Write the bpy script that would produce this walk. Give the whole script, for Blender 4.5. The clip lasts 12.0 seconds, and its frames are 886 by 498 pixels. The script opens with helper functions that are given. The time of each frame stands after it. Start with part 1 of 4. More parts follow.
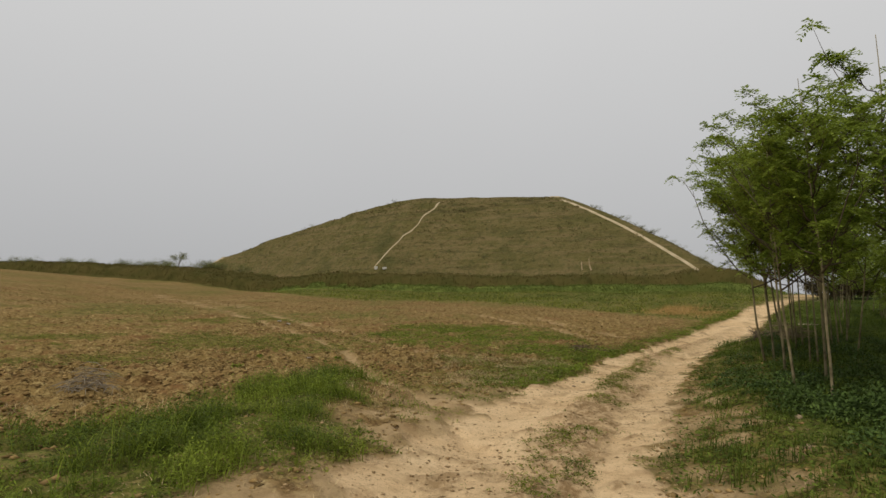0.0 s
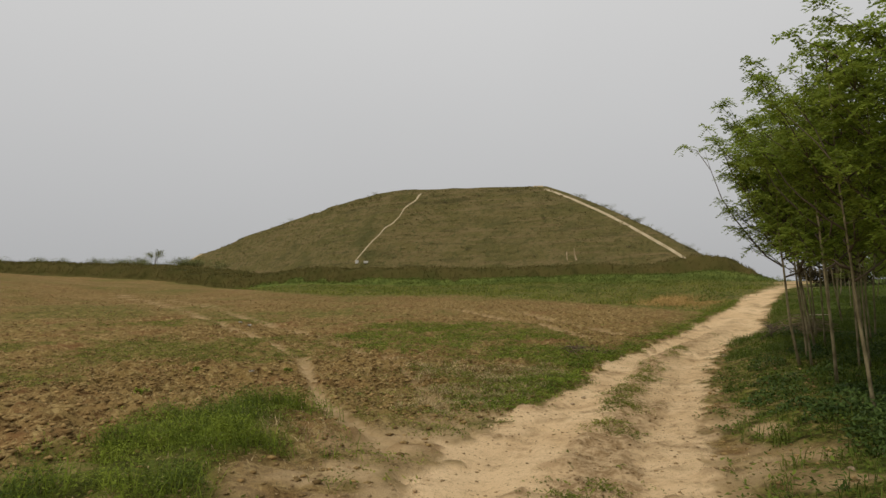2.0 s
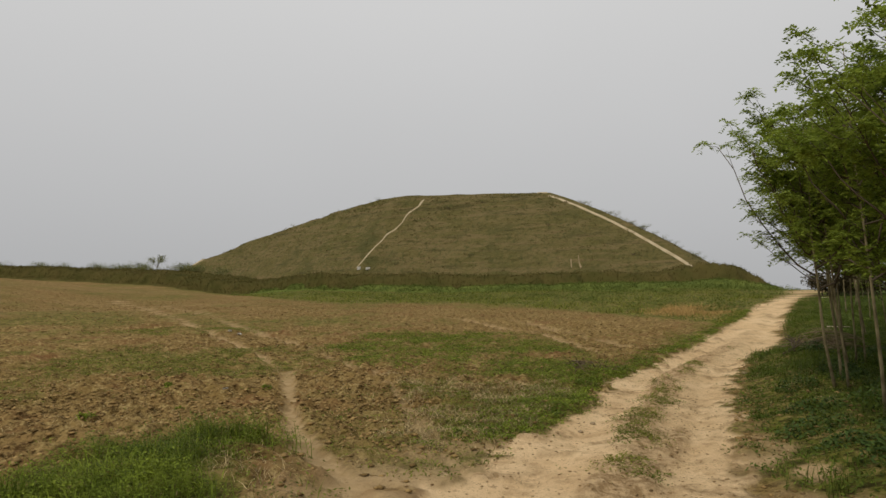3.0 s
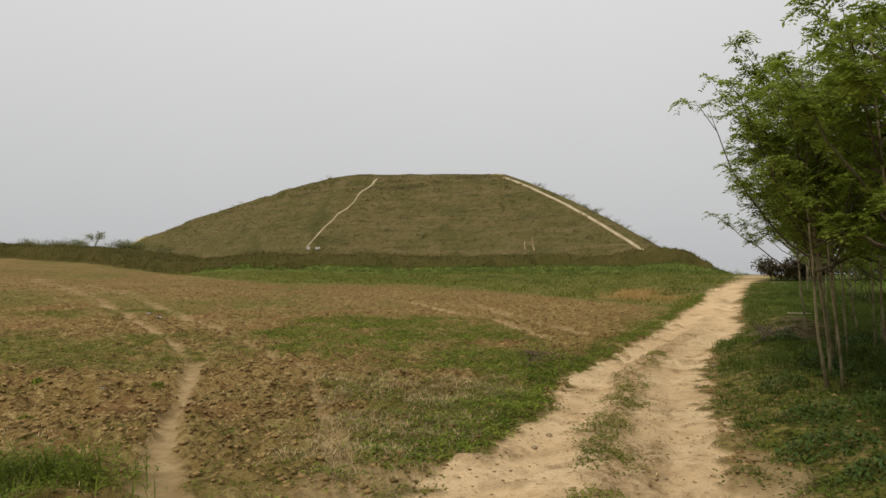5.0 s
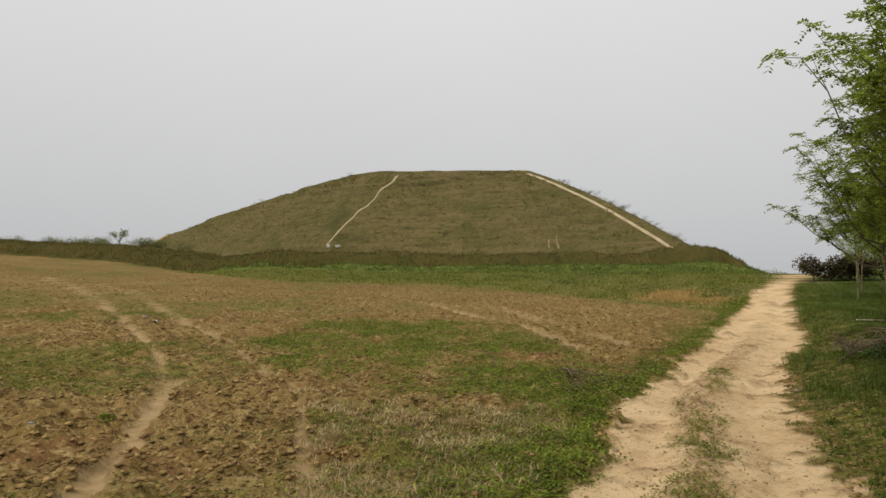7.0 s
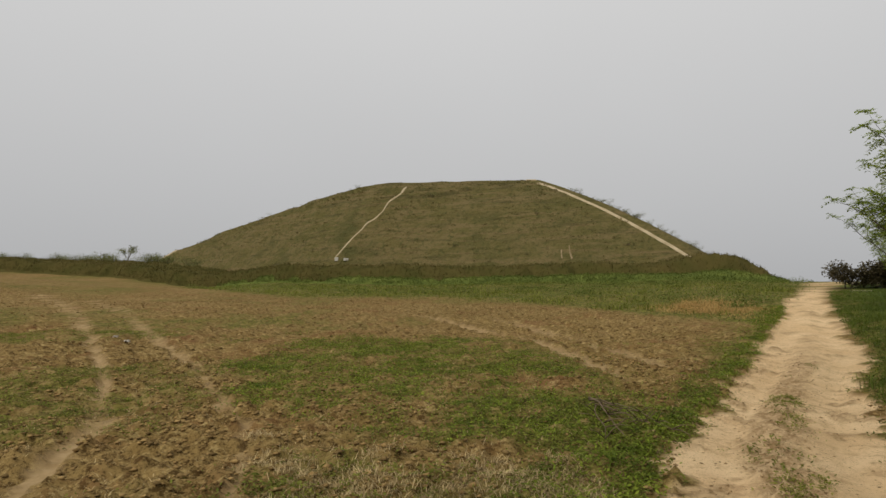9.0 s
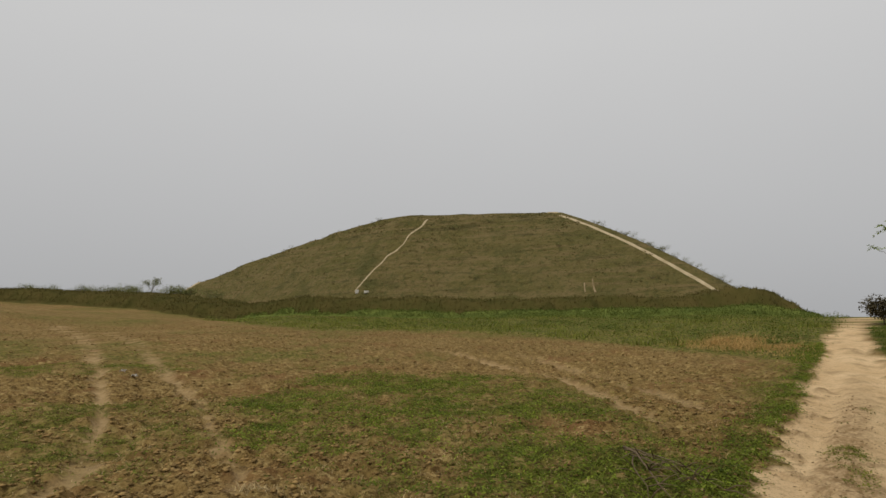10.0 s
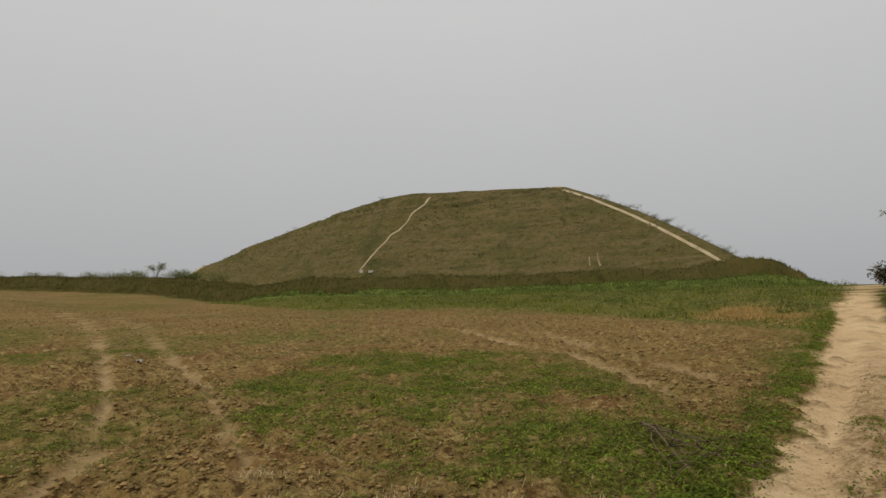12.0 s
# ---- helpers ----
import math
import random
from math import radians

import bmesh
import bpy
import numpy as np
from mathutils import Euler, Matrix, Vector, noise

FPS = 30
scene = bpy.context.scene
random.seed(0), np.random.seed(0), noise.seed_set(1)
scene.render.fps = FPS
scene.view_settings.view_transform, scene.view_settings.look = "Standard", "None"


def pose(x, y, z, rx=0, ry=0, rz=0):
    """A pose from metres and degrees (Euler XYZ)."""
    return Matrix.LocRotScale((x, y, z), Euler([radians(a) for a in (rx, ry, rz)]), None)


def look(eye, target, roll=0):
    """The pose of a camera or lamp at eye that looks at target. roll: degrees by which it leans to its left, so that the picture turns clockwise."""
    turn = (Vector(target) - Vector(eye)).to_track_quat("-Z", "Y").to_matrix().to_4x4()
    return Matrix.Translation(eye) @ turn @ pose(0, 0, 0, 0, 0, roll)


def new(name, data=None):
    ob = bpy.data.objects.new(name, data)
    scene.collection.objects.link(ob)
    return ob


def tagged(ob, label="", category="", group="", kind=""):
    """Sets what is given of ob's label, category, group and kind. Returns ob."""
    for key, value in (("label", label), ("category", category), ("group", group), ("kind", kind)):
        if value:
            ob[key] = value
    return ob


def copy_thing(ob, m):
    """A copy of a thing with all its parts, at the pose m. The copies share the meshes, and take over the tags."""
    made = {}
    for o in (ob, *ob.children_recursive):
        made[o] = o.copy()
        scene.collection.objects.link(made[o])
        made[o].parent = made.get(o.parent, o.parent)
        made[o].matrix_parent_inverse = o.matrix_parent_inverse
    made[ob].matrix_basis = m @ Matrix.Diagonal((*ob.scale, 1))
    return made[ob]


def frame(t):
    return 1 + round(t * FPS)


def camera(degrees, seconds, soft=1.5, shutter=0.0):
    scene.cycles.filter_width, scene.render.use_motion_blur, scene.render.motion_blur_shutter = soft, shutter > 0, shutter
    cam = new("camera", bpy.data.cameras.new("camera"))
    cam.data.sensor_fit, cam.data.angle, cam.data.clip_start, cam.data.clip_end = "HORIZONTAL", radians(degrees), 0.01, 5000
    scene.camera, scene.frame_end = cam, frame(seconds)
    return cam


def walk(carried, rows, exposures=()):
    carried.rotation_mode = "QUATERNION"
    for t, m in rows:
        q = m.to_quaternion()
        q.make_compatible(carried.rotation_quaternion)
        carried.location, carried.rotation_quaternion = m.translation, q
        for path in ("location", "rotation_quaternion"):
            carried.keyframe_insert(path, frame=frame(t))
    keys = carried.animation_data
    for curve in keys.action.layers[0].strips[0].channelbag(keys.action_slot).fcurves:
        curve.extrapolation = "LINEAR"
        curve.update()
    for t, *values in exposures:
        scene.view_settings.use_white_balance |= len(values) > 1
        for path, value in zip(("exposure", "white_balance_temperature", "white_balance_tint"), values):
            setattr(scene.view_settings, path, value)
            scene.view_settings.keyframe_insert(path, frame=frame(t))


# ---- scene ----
cam = camera(70.0, 12.0)
PATH = [
    (0, (0.003, -0.094, 1.59), (0.003, 1.901, 1.73), 0.4),
    (0.5, (0.059, 0.45, 1.586), (0.065, 2.447, 1.698), 1.3),
    (1, (0.115, 1.02, 1.621), (0.187, 3.016, 1.727), -0.2),
    (1.5, (0.212, 1.56, 1.642), (0.25, 3.557, 1.758), 0.1),
    (2, (0.276, 2.055, 1.66), (0.326, 4.051, 1.777), -0.7),
    (2.5, (0.351, 2.517, 1.675), (0.397, 4.514, 1.766), -0.1),
    (3, (0.45, 3.04, 1.706), (0.488, 5.035, 1.844), -0.4),
    (3.2, (0.489, 3.258, 1.703), (0.543, 5.25, 1.873), 1.0),
    (4.8, (0.771, 4.436, 1.682), (0.943, 6.426, 1.782), 0.1),
    (5, (0.789, 4.655, 1.692), (0.97, 6.645, 1.772), 0.2),
    (5.5, (0.844, 5.169, 1.726), (0.998, 7.162, 1.804), -0.4),
    (6, (0.819, 5.625, 1.708), (0.955, 7.619, 1.769), -0.5),
    (6.5, (0.845, 6.005, 1.74), (0.968, 8.001, 1.787), -1.1),
    (7, (0.959, 6.462, 1.764), (1.071, 8.457, 1.837), 0.3),
    (7.2, (0.977, 6.623, 1.759), (1.091, 8.619, 1.826), -0.3),
    (8.8, (1.269, 8.217, 1.718), (1.302, 10.214, 1.816), -0.2),
    (9, (1.259, 8.351, 1.705), (1.335, 10.346, 1.819), -0.4),
    (9.5, (1.268, 8.675, 1.735), (1.388, 10.67, 1.82), -1.5),
    (10, (1.322, 9.021, 1.72), (1.331, 11.009, 1.938), -0.1),
    (10.5, (1.326, 9.211, 1.711), (1.326, 11.199, 1.923), -1.0),
    (11, (1.308, 9.283, 1.743), (1.342, 11.267, 1.99), -2.2),
    (11.5, (1.293, 9.32, 1.711), (1.293, 11.313, 1.886), -1.4),
    (12, (1.289, 9.299, 1.706), (1.286, 11.294, 1.855), -1.5),
]
walk(cam, [(t, look(eye, target, roll)) for t, eye, target, roll in PATH],
     exposures=[(0.0, -0.04), (2.0, -0.05), (2.5, 0.0), (3.0, -0.06), (5.0, 0.15), (5.5, 0.17), (7.0, 0.20), (9.0, -0.03), (9.5, 0.0), (10.5, -0.28), (11.4, -0.30), (12.0, -0.16)])

# ---- sky and light: flat overcast with a weak veiled sun ----
world = bpy.data.worlds.new("overcast_sky")
scene.world = world
world.use_nodes = True
wn, wl = world.node_tree.nodes, world.node_tree.links
wn.clear()
sky = wn.new("ShaderNodeTexSky")
sky.sky_type = 'NISHITA'
sky.sun_disc = False
SUN_ELEV, SUN_TURN = 48.0, 222.0
sky.sun_elevation, sky.sun_rotation = radians(SUN_ELEV), radians(SUN_TURN)
sky.dust_density = 4.0
grey = wn.new("ShaderNodeHueSaturation")
grey.inputs["Saturation"].default_value = 0.10
wl.new(sky.outputs[0], grey.inputs["Color"])
scaled = wn.new("ShaderNodeMix")
scaled.data_type, scaled.blend_type = 'RGBA', 'MULTIPLY'
scaled.inputs["Factor"].default_value = 1.0
scaled.inputs["B"].default_value = (0.08, 0.08, 0.08, 1)
wl.new(grey.outputs[0], scaled.inputs["A"])
wtc = wn.new("ShaderNodeTexCoord")
wsep = wn.new("ShaderNodeSeparateXYZ")
wl.new(wtc.outputs["Generated"], wsep.inputs[0])
veil = wn.new("ShaderNodeValToRGB")
veil.color_ramp.elements[0].position, veil.color_ramp.elements[0].color = 0.0, (0.470, 0.474, 0.482, 1)
veil.color_ramp.elements[1].position, veil.color_ramp.elements[1].color = 0.42, (0.672, 0.670, 0.668, 1)
wl.new(wsep.outputs["Z"], veil.inputs[0])
clouds = wn.new("ShaderNodeTexNoise")
clouds.inputs["Scale"].default_value, clouds.inputs["Detail"].default_value = 1.6, 3
wl.new(wtc.outputs["Generated"], clouds.inputs["Vector"])
soft_cloud = wn.new("ShaderNodeMapRange")
soft_cloud.inputs["To Min"].default_value, soft_cloud.inputs["To Max"].default_value = 0.96, 1.04
wl.new(clouds.outputs[0], soft_cloud.inputs["Value"])
layer = wn.new("ShaderNodeMix")
layer.data_type = 'RGBA'
layer.inputs["Factor"].default_value = 0.92
wl.new(scaled.outputs["Result"], layer.inputs["A"])
wl.new(veil.outputs[0], layer.inputs["B"])
bg = wn.new("ShaderNodeBackground")
wl.new(layer.outputs["Result"], bg.inputs["Color"])
wl.new(soft_cloud.outputs[0], bg.inputs["Strength"])
wo = wn.new("ShaderNodeOutputWorld")
wl.new(bg.outputs[0], wo.inputs[0])

sun = new("sun", bpy.data.lights.new("sun", 'SUN'))
sun.data.energy, sun.data.angle, sun.data.color = 1.5, radians(14), (1.0, 0.95, 0.86)
sun.matrix_world = look((0, 0, 60), (60 * math.sin(radians(SUN_TURN + 180)) / math.tan(radians(SUN_ELEV)),
                                     60 * math.cos(radians(SUN_TURN + 180)) / math.tan(radians(SUN_ELEV)), 0))


# ---- plan: ground heights and the outlines of road, ruts and grass ----
rng = np.random.default_rng(7)


def smooth(a, b, v):
    t = np.clip((v - a) / (b - a), 0, 1)
    return t * t * (3 - 2 * t)


def ramp_up(v, w):
    return w * np.logaddexp(0, v / w)


def hashed(ix, iy, seed):
    h = (ix.astype(np.int64) * 374761393 + iy.astype(np.int64) * 668265263 + seed * 1442695041) & 0x7FFFFFFF
    h = ((h ^ (h >> 13)) * 1274126177) & 0x7FFFFFFF
    return ((h ^ (h >> 16)) & 0xFFFF) / 65535.0


def value_noise(x, y, size, seed=0):
    """Smooth noise from -1 to 1 over the plan, with features about size metres across."""
    u, v = np.asarray(x) / size, np.asarray(y) / size
    iu, iv = np.floor(u), np.floor(v)
    fu, fv = u - iu, v - iv
    fu, fv = fu * fu * (3 - 2 * fu), fv * fv * (3 - 2 * fv)
    a, b = hashed(iu, iv, seed), hashed(iu + 1, iv, seed)
    c, d = hashed(iu, iv + 1, seed), hashed(iu + 1, iv + 1, seed)
    return 2 * ((a * (1 - fu) + b * fu) * (1 - fv) + (c * (1 - fu) + d * fu) * fv) - 1


def road_left(y):
    return np.interp(y, [-8, 0, 3.8, 5, 7.5, 9.2, 11.3, 12, 13.1, 13.7, 14.8, 15.7, 16.8, 18.8, 20.5, 24.2, 29.4, 36, 42, 46, 51.5, 62, 90, 400],
                     [-3.4, -2.0, -1.0, -0.62, 0.15, 0.95, 2.22, 2.72, 3.15, 3.45, 4.0, 4.55, 5.35, 6.7, 7.85, 10.2, 13.5, 17.7, 21.9, 24.6, 28.6, 36.4, 60, 302])


def road_right(y):
    return np.interp(y, [-8, 0, 5, 6.2, 9.7, 14.0, 17.0, 20.2, 29, 37, 43, 48.6, 61, 90, 400],
                     [-0.4, 0.6, 1.7, 2.1, 3.65, 5.6, 7.4, 9.8, 15.0, 20.1, 23.8, 27.6, 37.4, 61.5, 303])


def road_mask(x, y):
    ragged = 0.20 * value_noise(x, y, 0.45, 3) + 0.15 * value_noise(x, y, 0.17, 4) + 0.08 * value_noise(x, y, 0.09, 6) + (0.10 + 0.22 * smooth(17, 24, y)) * value_noise(x, y, 2.1, 5)
    return smooth(-0.05, 0.07, x - road_left(y) + ragged) * smooth(-0.05, 0.07, road_right(y) - x + ragged)


RUT_L = [(0.4, 6.0), (-0.27, 8.2), (-0.94, 9.7), (-1.58, 12.3), (-2.04, 14.3), (-2.6, 16.2), (-3.41, 18.0), (-4.7, 20.5), (-7.3, 25.3), (-10.5, 30.6), (-16.5, 40.5), (-20.6, 45.5)]
RUT_R = [(0.75, 8.6), (0.42, 10.1), (-0.22, 13.6), (-0.65, 15.4), (-1.2, 16.7), (-2.6, 19.7), (-4.9, 23.9), (-5.9, 25.7), (-10.7, 34.4), (-16, 42.4)]
CURVE_A = [(4.4, 17.4), (4.5, 19.1), (4.5, 21.2), (4.05, 24.0), (2.75, 27.9), (1.6, 31.4), (-1.4, 39.9)]
CURVE_B = [(5.75, 18.9), (5.75, 20.6), (5.4, 22.4), (4.9, 25.4), (4.15, 29.1), (2.9, 34.6), (0.8, 44.3)]


def near_line(x, y, line):
    best = np.full(np.shape(x), 1e9)
    for (ax, ay), (bx, by) in zip(line, line[1:]):
        ux, uy = bx - ax, by - ay
        t = np.clip(((x - ax) * ux + (y - ay) * uy) / (ux * ux + uy * uy), 0, 1)
        best = np.minimum(best, np.hypot(x - ax - t * ux, y - ay - t * uy))
    return best


def rut_mask(x, y):
    rag = 0.07 * value_noise(x, y, 0.3, 11) + 0.07 * value_noise(x, y, 0.9, 12) + 0.07 * value_noise(x, y, 0.12, 14)
    gaps = smooth(-1.1, -0.5, value_noise(x, y, 1.3, 13)) * (1 - 0.75 * np.exp(-((y - 16.7) / 0.8) ** 2) * (x < -1.6))
    wide = 0.085 + 0.0010 * np.maximum(y, 0)
    m = np.maximum(smooth(0.06, -0.04, near_line(x, y, RUT_L) - wide - rag), 0.7 * smooth(0.06, -0.04, near_line(x, y, RUT_R) - wide * 0.9 - rag))
    c = np.maximum(0.8 * smooth(0.10, -0.06, near_line(x, y, CURVE_A) - 0.08 - 0.004 * np.maximum(y - 18, 0) - rag) * smooth(36, 28, y), 0.5 * smooth(0.16, -0.10, near_line(x, y, CURVE_B) - 0.08 - 0.003 * np.maximum(y - 18, 0) - rag) * smooth(33, 26, y))
    c = c * smooth(17.2, 19.5, y)
    return np.maximum(m, c) * gaps


def inside(x, y, polygon):
    """Signed distance to a polygon's outline, above 0 inside."""
    flag = np.zeros(np.shape(x), bool)
    for (ax, ay), (bx, by) in zip(polygon, polygon[1:] + polygon[:1]):
        crosses = (ay > y) != (by > y)
        with np.errstate(divide='ignore', invalid='ignore'):
            flag ^= crosses & (x < (bx - ax) * (y - ay) / (by - ay if by != ay else 1e-9) + ax)
    d = near_line(x, y, polygon + polygon[:1])
    return np.where(flag, d, -d)


VERGE = [(-9, 1.0), (-9, 2.8), (-4.2, 4.3), (-3.3, 5.4), (-2.8, 5.9), (-2.5, 6.9), (-2.5, 8.2), (-1.9, 9.1), (-1.3, 9.1), (-0.85, 7.6), (-0.95, 6.8), (-0.65, 5.5), (-0.78, 4.8), (-1.2, 4.3), (-1.4, 3.4), (-2.3, 1.0)]
MEADOW = [(-2.3, 20.2), (-2.2, 23.9), (-0.8, 25.2), (1.9, 24.6), (3.3, 22.5), (3.8, 19.6), (4.0, 17.6), (4.6, 16.4), (5.2, 16.2), (3.45, 13.4), (2.4, 11.3), (1.5, 9.9), (0.3, 9.6), (0.75, 10.7), (1.3, 11.5), (1.75, 12.6), (2.2, 13.9), (1.0, 14.3), (-0.4, 14.9), (-1.7, 17.8)]
# bare tilled ground beyond the curved wheel marks, and green patches out on the field
FALLOW = [(4.6, 17.2), (4.5, 21.0), (3.9, 24.0), (2.6, 28.0), (1.0, 32.0), (-1.6, 40.0), (-4.0, 46.0), (0.0, 42.5), (6.0, 39.0), (8.4, 35.0), (8.9, 29.5), (9.0, 26.0), (8.0, 23.5), (6.8, 20.6), (5.7, 18.3), (5.1, 16.9)]
GREENS = [[(-8.0, 19.6), (-5.0, 19.3), (-3.7, 17.4), (-3.1, 15.4), (-4.5, 15.2), (-7.5, 15.4)], [(-18, 34.5), (-14.6, 35.5), (-10.3, 28.4), (-11.7, 26.9), (-17, 27)],
          [(-4.3, 20.4), (-2.6, 19.6), (-1.3, 16.7), (-2.0, 16.2), (-3.0, 18.0)], [(-8.4, 13.6), (-7.6, 14.6), (-6.2, 13.2), (-5.9, 11.4), (-7.4, 11.8)], [(-14.5, 19.7), (-11, 18.8), (-10.5, 17), (-15, 17.2)]]
THIN = [(-0.3, 14.8), (1.0, 14.4), (2.4, 14.2), (2.6, 13.2), (1.9, 11.9), (1.45, 10.9), (0.9, 9.9), (0.1, 10.0), (0.1, 12.5)]
CLODDY = [(-6.5, 10.0), (-6.0, 14.6), (-3.0, 14.9), (-0.6, 14.8), (0.05, 12.6), (0.1, 10.6), (-0.4, 9.6), (-3.0, 9.4)]


BARE = [(3.3, 7.2, 0.24), (3.05, 6.55, 0.28), (2.7, 5.95, 0.2), (2.75, 5.05, 0.2), (2.45, 4.5, 0.2), (3.6, 8.3, 0.16)]


def hump_line(y):
    share = np.interp(y, [5, 9.3, 11, 14], [0.63, 0.60, 0.45, 0.43])
    return (1 - share) * road_left(y) + share * road_right(y)


def lush_mask(x, y):
    """Thick fresh growth: the bank, the strip before the weed belt, and under the trees."""
    n2 = value_noise(x, y, 1.3, 24)
    bank = 0.3 * smooth(-0.3, 0.3, inside(x, y, VERGE) + 0.3 * n2)
    strip = smooth(0.0, 5.0, y - far_green_edge(x) - 1.0 + 2 * n2) * (x < road_left(y)) * (0.14 + 0.40 * value_noise(x, y * 2.2, 5.0, 25))
    shade = smooth(0.8, 2.2, x - road_right(y) + 0.6 * n2)
    return np.clip(np.maximum.reduce([bank, strip, shade]), 0, 1) * green_mask(x, y)


def far_green_edge(x):
    return np.interp(x, [-60, -24, -17, -7, 0, 6, 9, 9.5, 11, 12.5, 14], [110, 80, 57, 48, 43.3, 40, 35, 29.5, 26, 23, 20])


def green_mask(x, y):
    """How much grass grows at a place in the plan, 0 to 1."""
    n1, n2, n3 = value_noise(x, y, 0.33, 21), value_noise(x, y, 1.1, 22), value_noise(x, y, 3.7, 23)
    verge = smooth(-0.25, 0.35, inside(x, y, VERGE) + 0.25 * n1 + 0.25 * n2)
    meadow = smooth(-0.5, 0.8, inside(x, y, MEADOW) + 0.35 * n1 + 0.55 * n2) * np.clip(0.64 + 0.45 * n2 + 0.20 * n3 + 0.45 * n1 - 0.25 * smooth(13, 10, y), 0, 1)
    rim = smooth(0.0, 0.25, road_left(y) - x + 0.12 * n1) * smooth(1.3, 0.3, road_left(y) - x + 0.5 * n2) * smooth(9.3, 10.6, y) * smooth(0.2, 0.6, 0.75 + 0.5 * n2)
    right_bare = smooth(0.60, 1.05, value_noise(x, y, 1.2, 31) * 0.5 + value_noise(x, y, 0.4, 32) * 0.2 + 0.75 * smooth(1.7, 0.2, x - road_right(y)) * smooth(13, 9, y) + 0.25 * smooth(1.0, 0.2, x - road_right(y)))
    for bx, by, br_ in BARE:
        right_bare = np.maximum(right_bare, smooth(1.25, 0.7, np.hypot(x - bx, y - by) / br_ + 0.3 * n1 + 0.25 * value_noise(x, y, 0.15, 33)))
    right = smooth(0.0, 0.35, x - road_right(y) + 0.15 * n1) * (1 - 0.9 * right_bare)
    patches = np.zeros(np.shape(x))
    for ring in GREENS:
        patches = np.maximum(patches, 0.75 * smooth(-0.7, 0.7, inside(x, y, ring) + 0.6 * n1 + 0.6 * n2))
    fallow = smooth(-0.6, 0.4, inside(x, y, FALLOW) + 0.3 * n1 + 0.4 * n2)
    thin = smooth(-0.4, 0.3, inside(x, y, THIN) + 0.25 * n1) * np.clip(0.80 + 0.5 * value_noise(x, y, 0.5, 34) + 0.3 * n1, 0, 1)
    cloddy = smooth(-0.5, 0.4, inside(x, y, CLODDY) + 0.4 * n1 + 0.4 * n2)
    field = smooth(-0.05, 0.85, 0.42 * n1 + 0.45 * n2 + 0.55 * n3 + 0.14 + 0.14 * smooth(9, 14, y) * smooth(-7, -3, x)) * 0.85
    far = smooth(-0.8, 1.0, (y - far_green_edge(x)) * 0.4 + 0.5 * n2 + 0.6 * n3) * (x < road_left(y))
    strip = smooth(0.40, 0.0, np.abs(x - hump_line(y)) + 0.12 * n1) * smooth(-0.05, 0.5, value_noise(x, y, 0.55, 41) + 0.35 * n1 + 0.3) * smooth(3, 6, y) * smooth(26, 17, y)
    g = np.maximum.reduce([verge, meadow * (1 - 0.9 * thin), field * (1 - 0.75 * cloddy), patches]) * (1 - 0.9 * fallow)
    g = np.maximum.reduce([g, rim * 0.85, right, far])
    g = g * (1 - 0.85 * np.exp(-(((x - 1.7) / 0.45) ** 2 + ((y - 17.8) / 0.6) ** 2) + 0.5 * n1))
    g = g * (1 - road_mask(x, y)) * (1 - 0.9 * rut_mask(x, y))
    return np.clip(np.maximum(g, strip * 0.45), 0, 1)


def churned_mask(x, y):
    """Loose dark earth: the hump between the wheel tracks and the lip of the side rut."""
    lane = (x - road_left(y)) / np.maximum(road_right(y) - road_left(y), 0.5)
    n1, n2 = value_noise(x, y, 0.28, 95), value_noise(x, y, 1.0, 96)
    hump = smooth(0.19, 0.05, np.abs(x - hump_line(y)) / np.maximum(road_right(y) - road_left(y), 0.5) + 0.05 * n2 + 0.06 * n1)
    lip = smooth(0.09, 0.02, np.abs(lane - 0.72 + 0.04 * n2) + 0.05 * n1) * smooth(-0.3, 0.3, n2 + 0.2)
    blots = smooth(0.30 - 0.18 * smooth(12, 8, y), 0.55, 0.45 * n1 + 0.5 * value_noise(x, y * 1.8, 0.45, 97) + 0.3 * value_noise(x, y * 1.6, 0.12, 94))
    return np.clip(np.maximum.reduce([0.95 * hump * smooth(26, 16, y), lip * smooth(14, 9, y), 0.85 * blots]), 0, 1) * road_mask(x, y)


def ground_base(x, y):
    """The lie of the land, with no fine relief."""
    x, y = np.asarray(x, float), np.asarray(y, float)
    yy = np.minimum(y, 260)
    z = 0.12 + 0.033 * ramp_up(yy - 19, 3) + 0.02 * ramp_up(np.minimum(x, 60) - 6, 2) * smooth(15, 30, y)
    right = smooth(16, 34, x) * smooth(42, 60, y)
    z = z * (1 - right) + right * np.minimum(z, 1.72)
    lift = 0.012 * ramp_up(-4 - np.maximum(x, -140), 2) + 0.115 * ramp_up(-20 - np.maximum(x, -36), 3)
    z = z + lift * smooth(4, 25, y) * (1 - smooth(55, 95, y) * 0.35)
    z = z - 1.3 * smooth(-12, -26, x) * smooth(50, 74, y) * (1 - 0.8 * smooth(85, 112, y))
    z = z + 0.30 * smooth(0.75, -1.75, x) * smooth(12.5, 8, y) * smooth(-3, 2, y)
    z = z + 0.28 * smooth(-0.1, 1.5, x - road_right(y)) * smooth(34, 20, y)
    return z


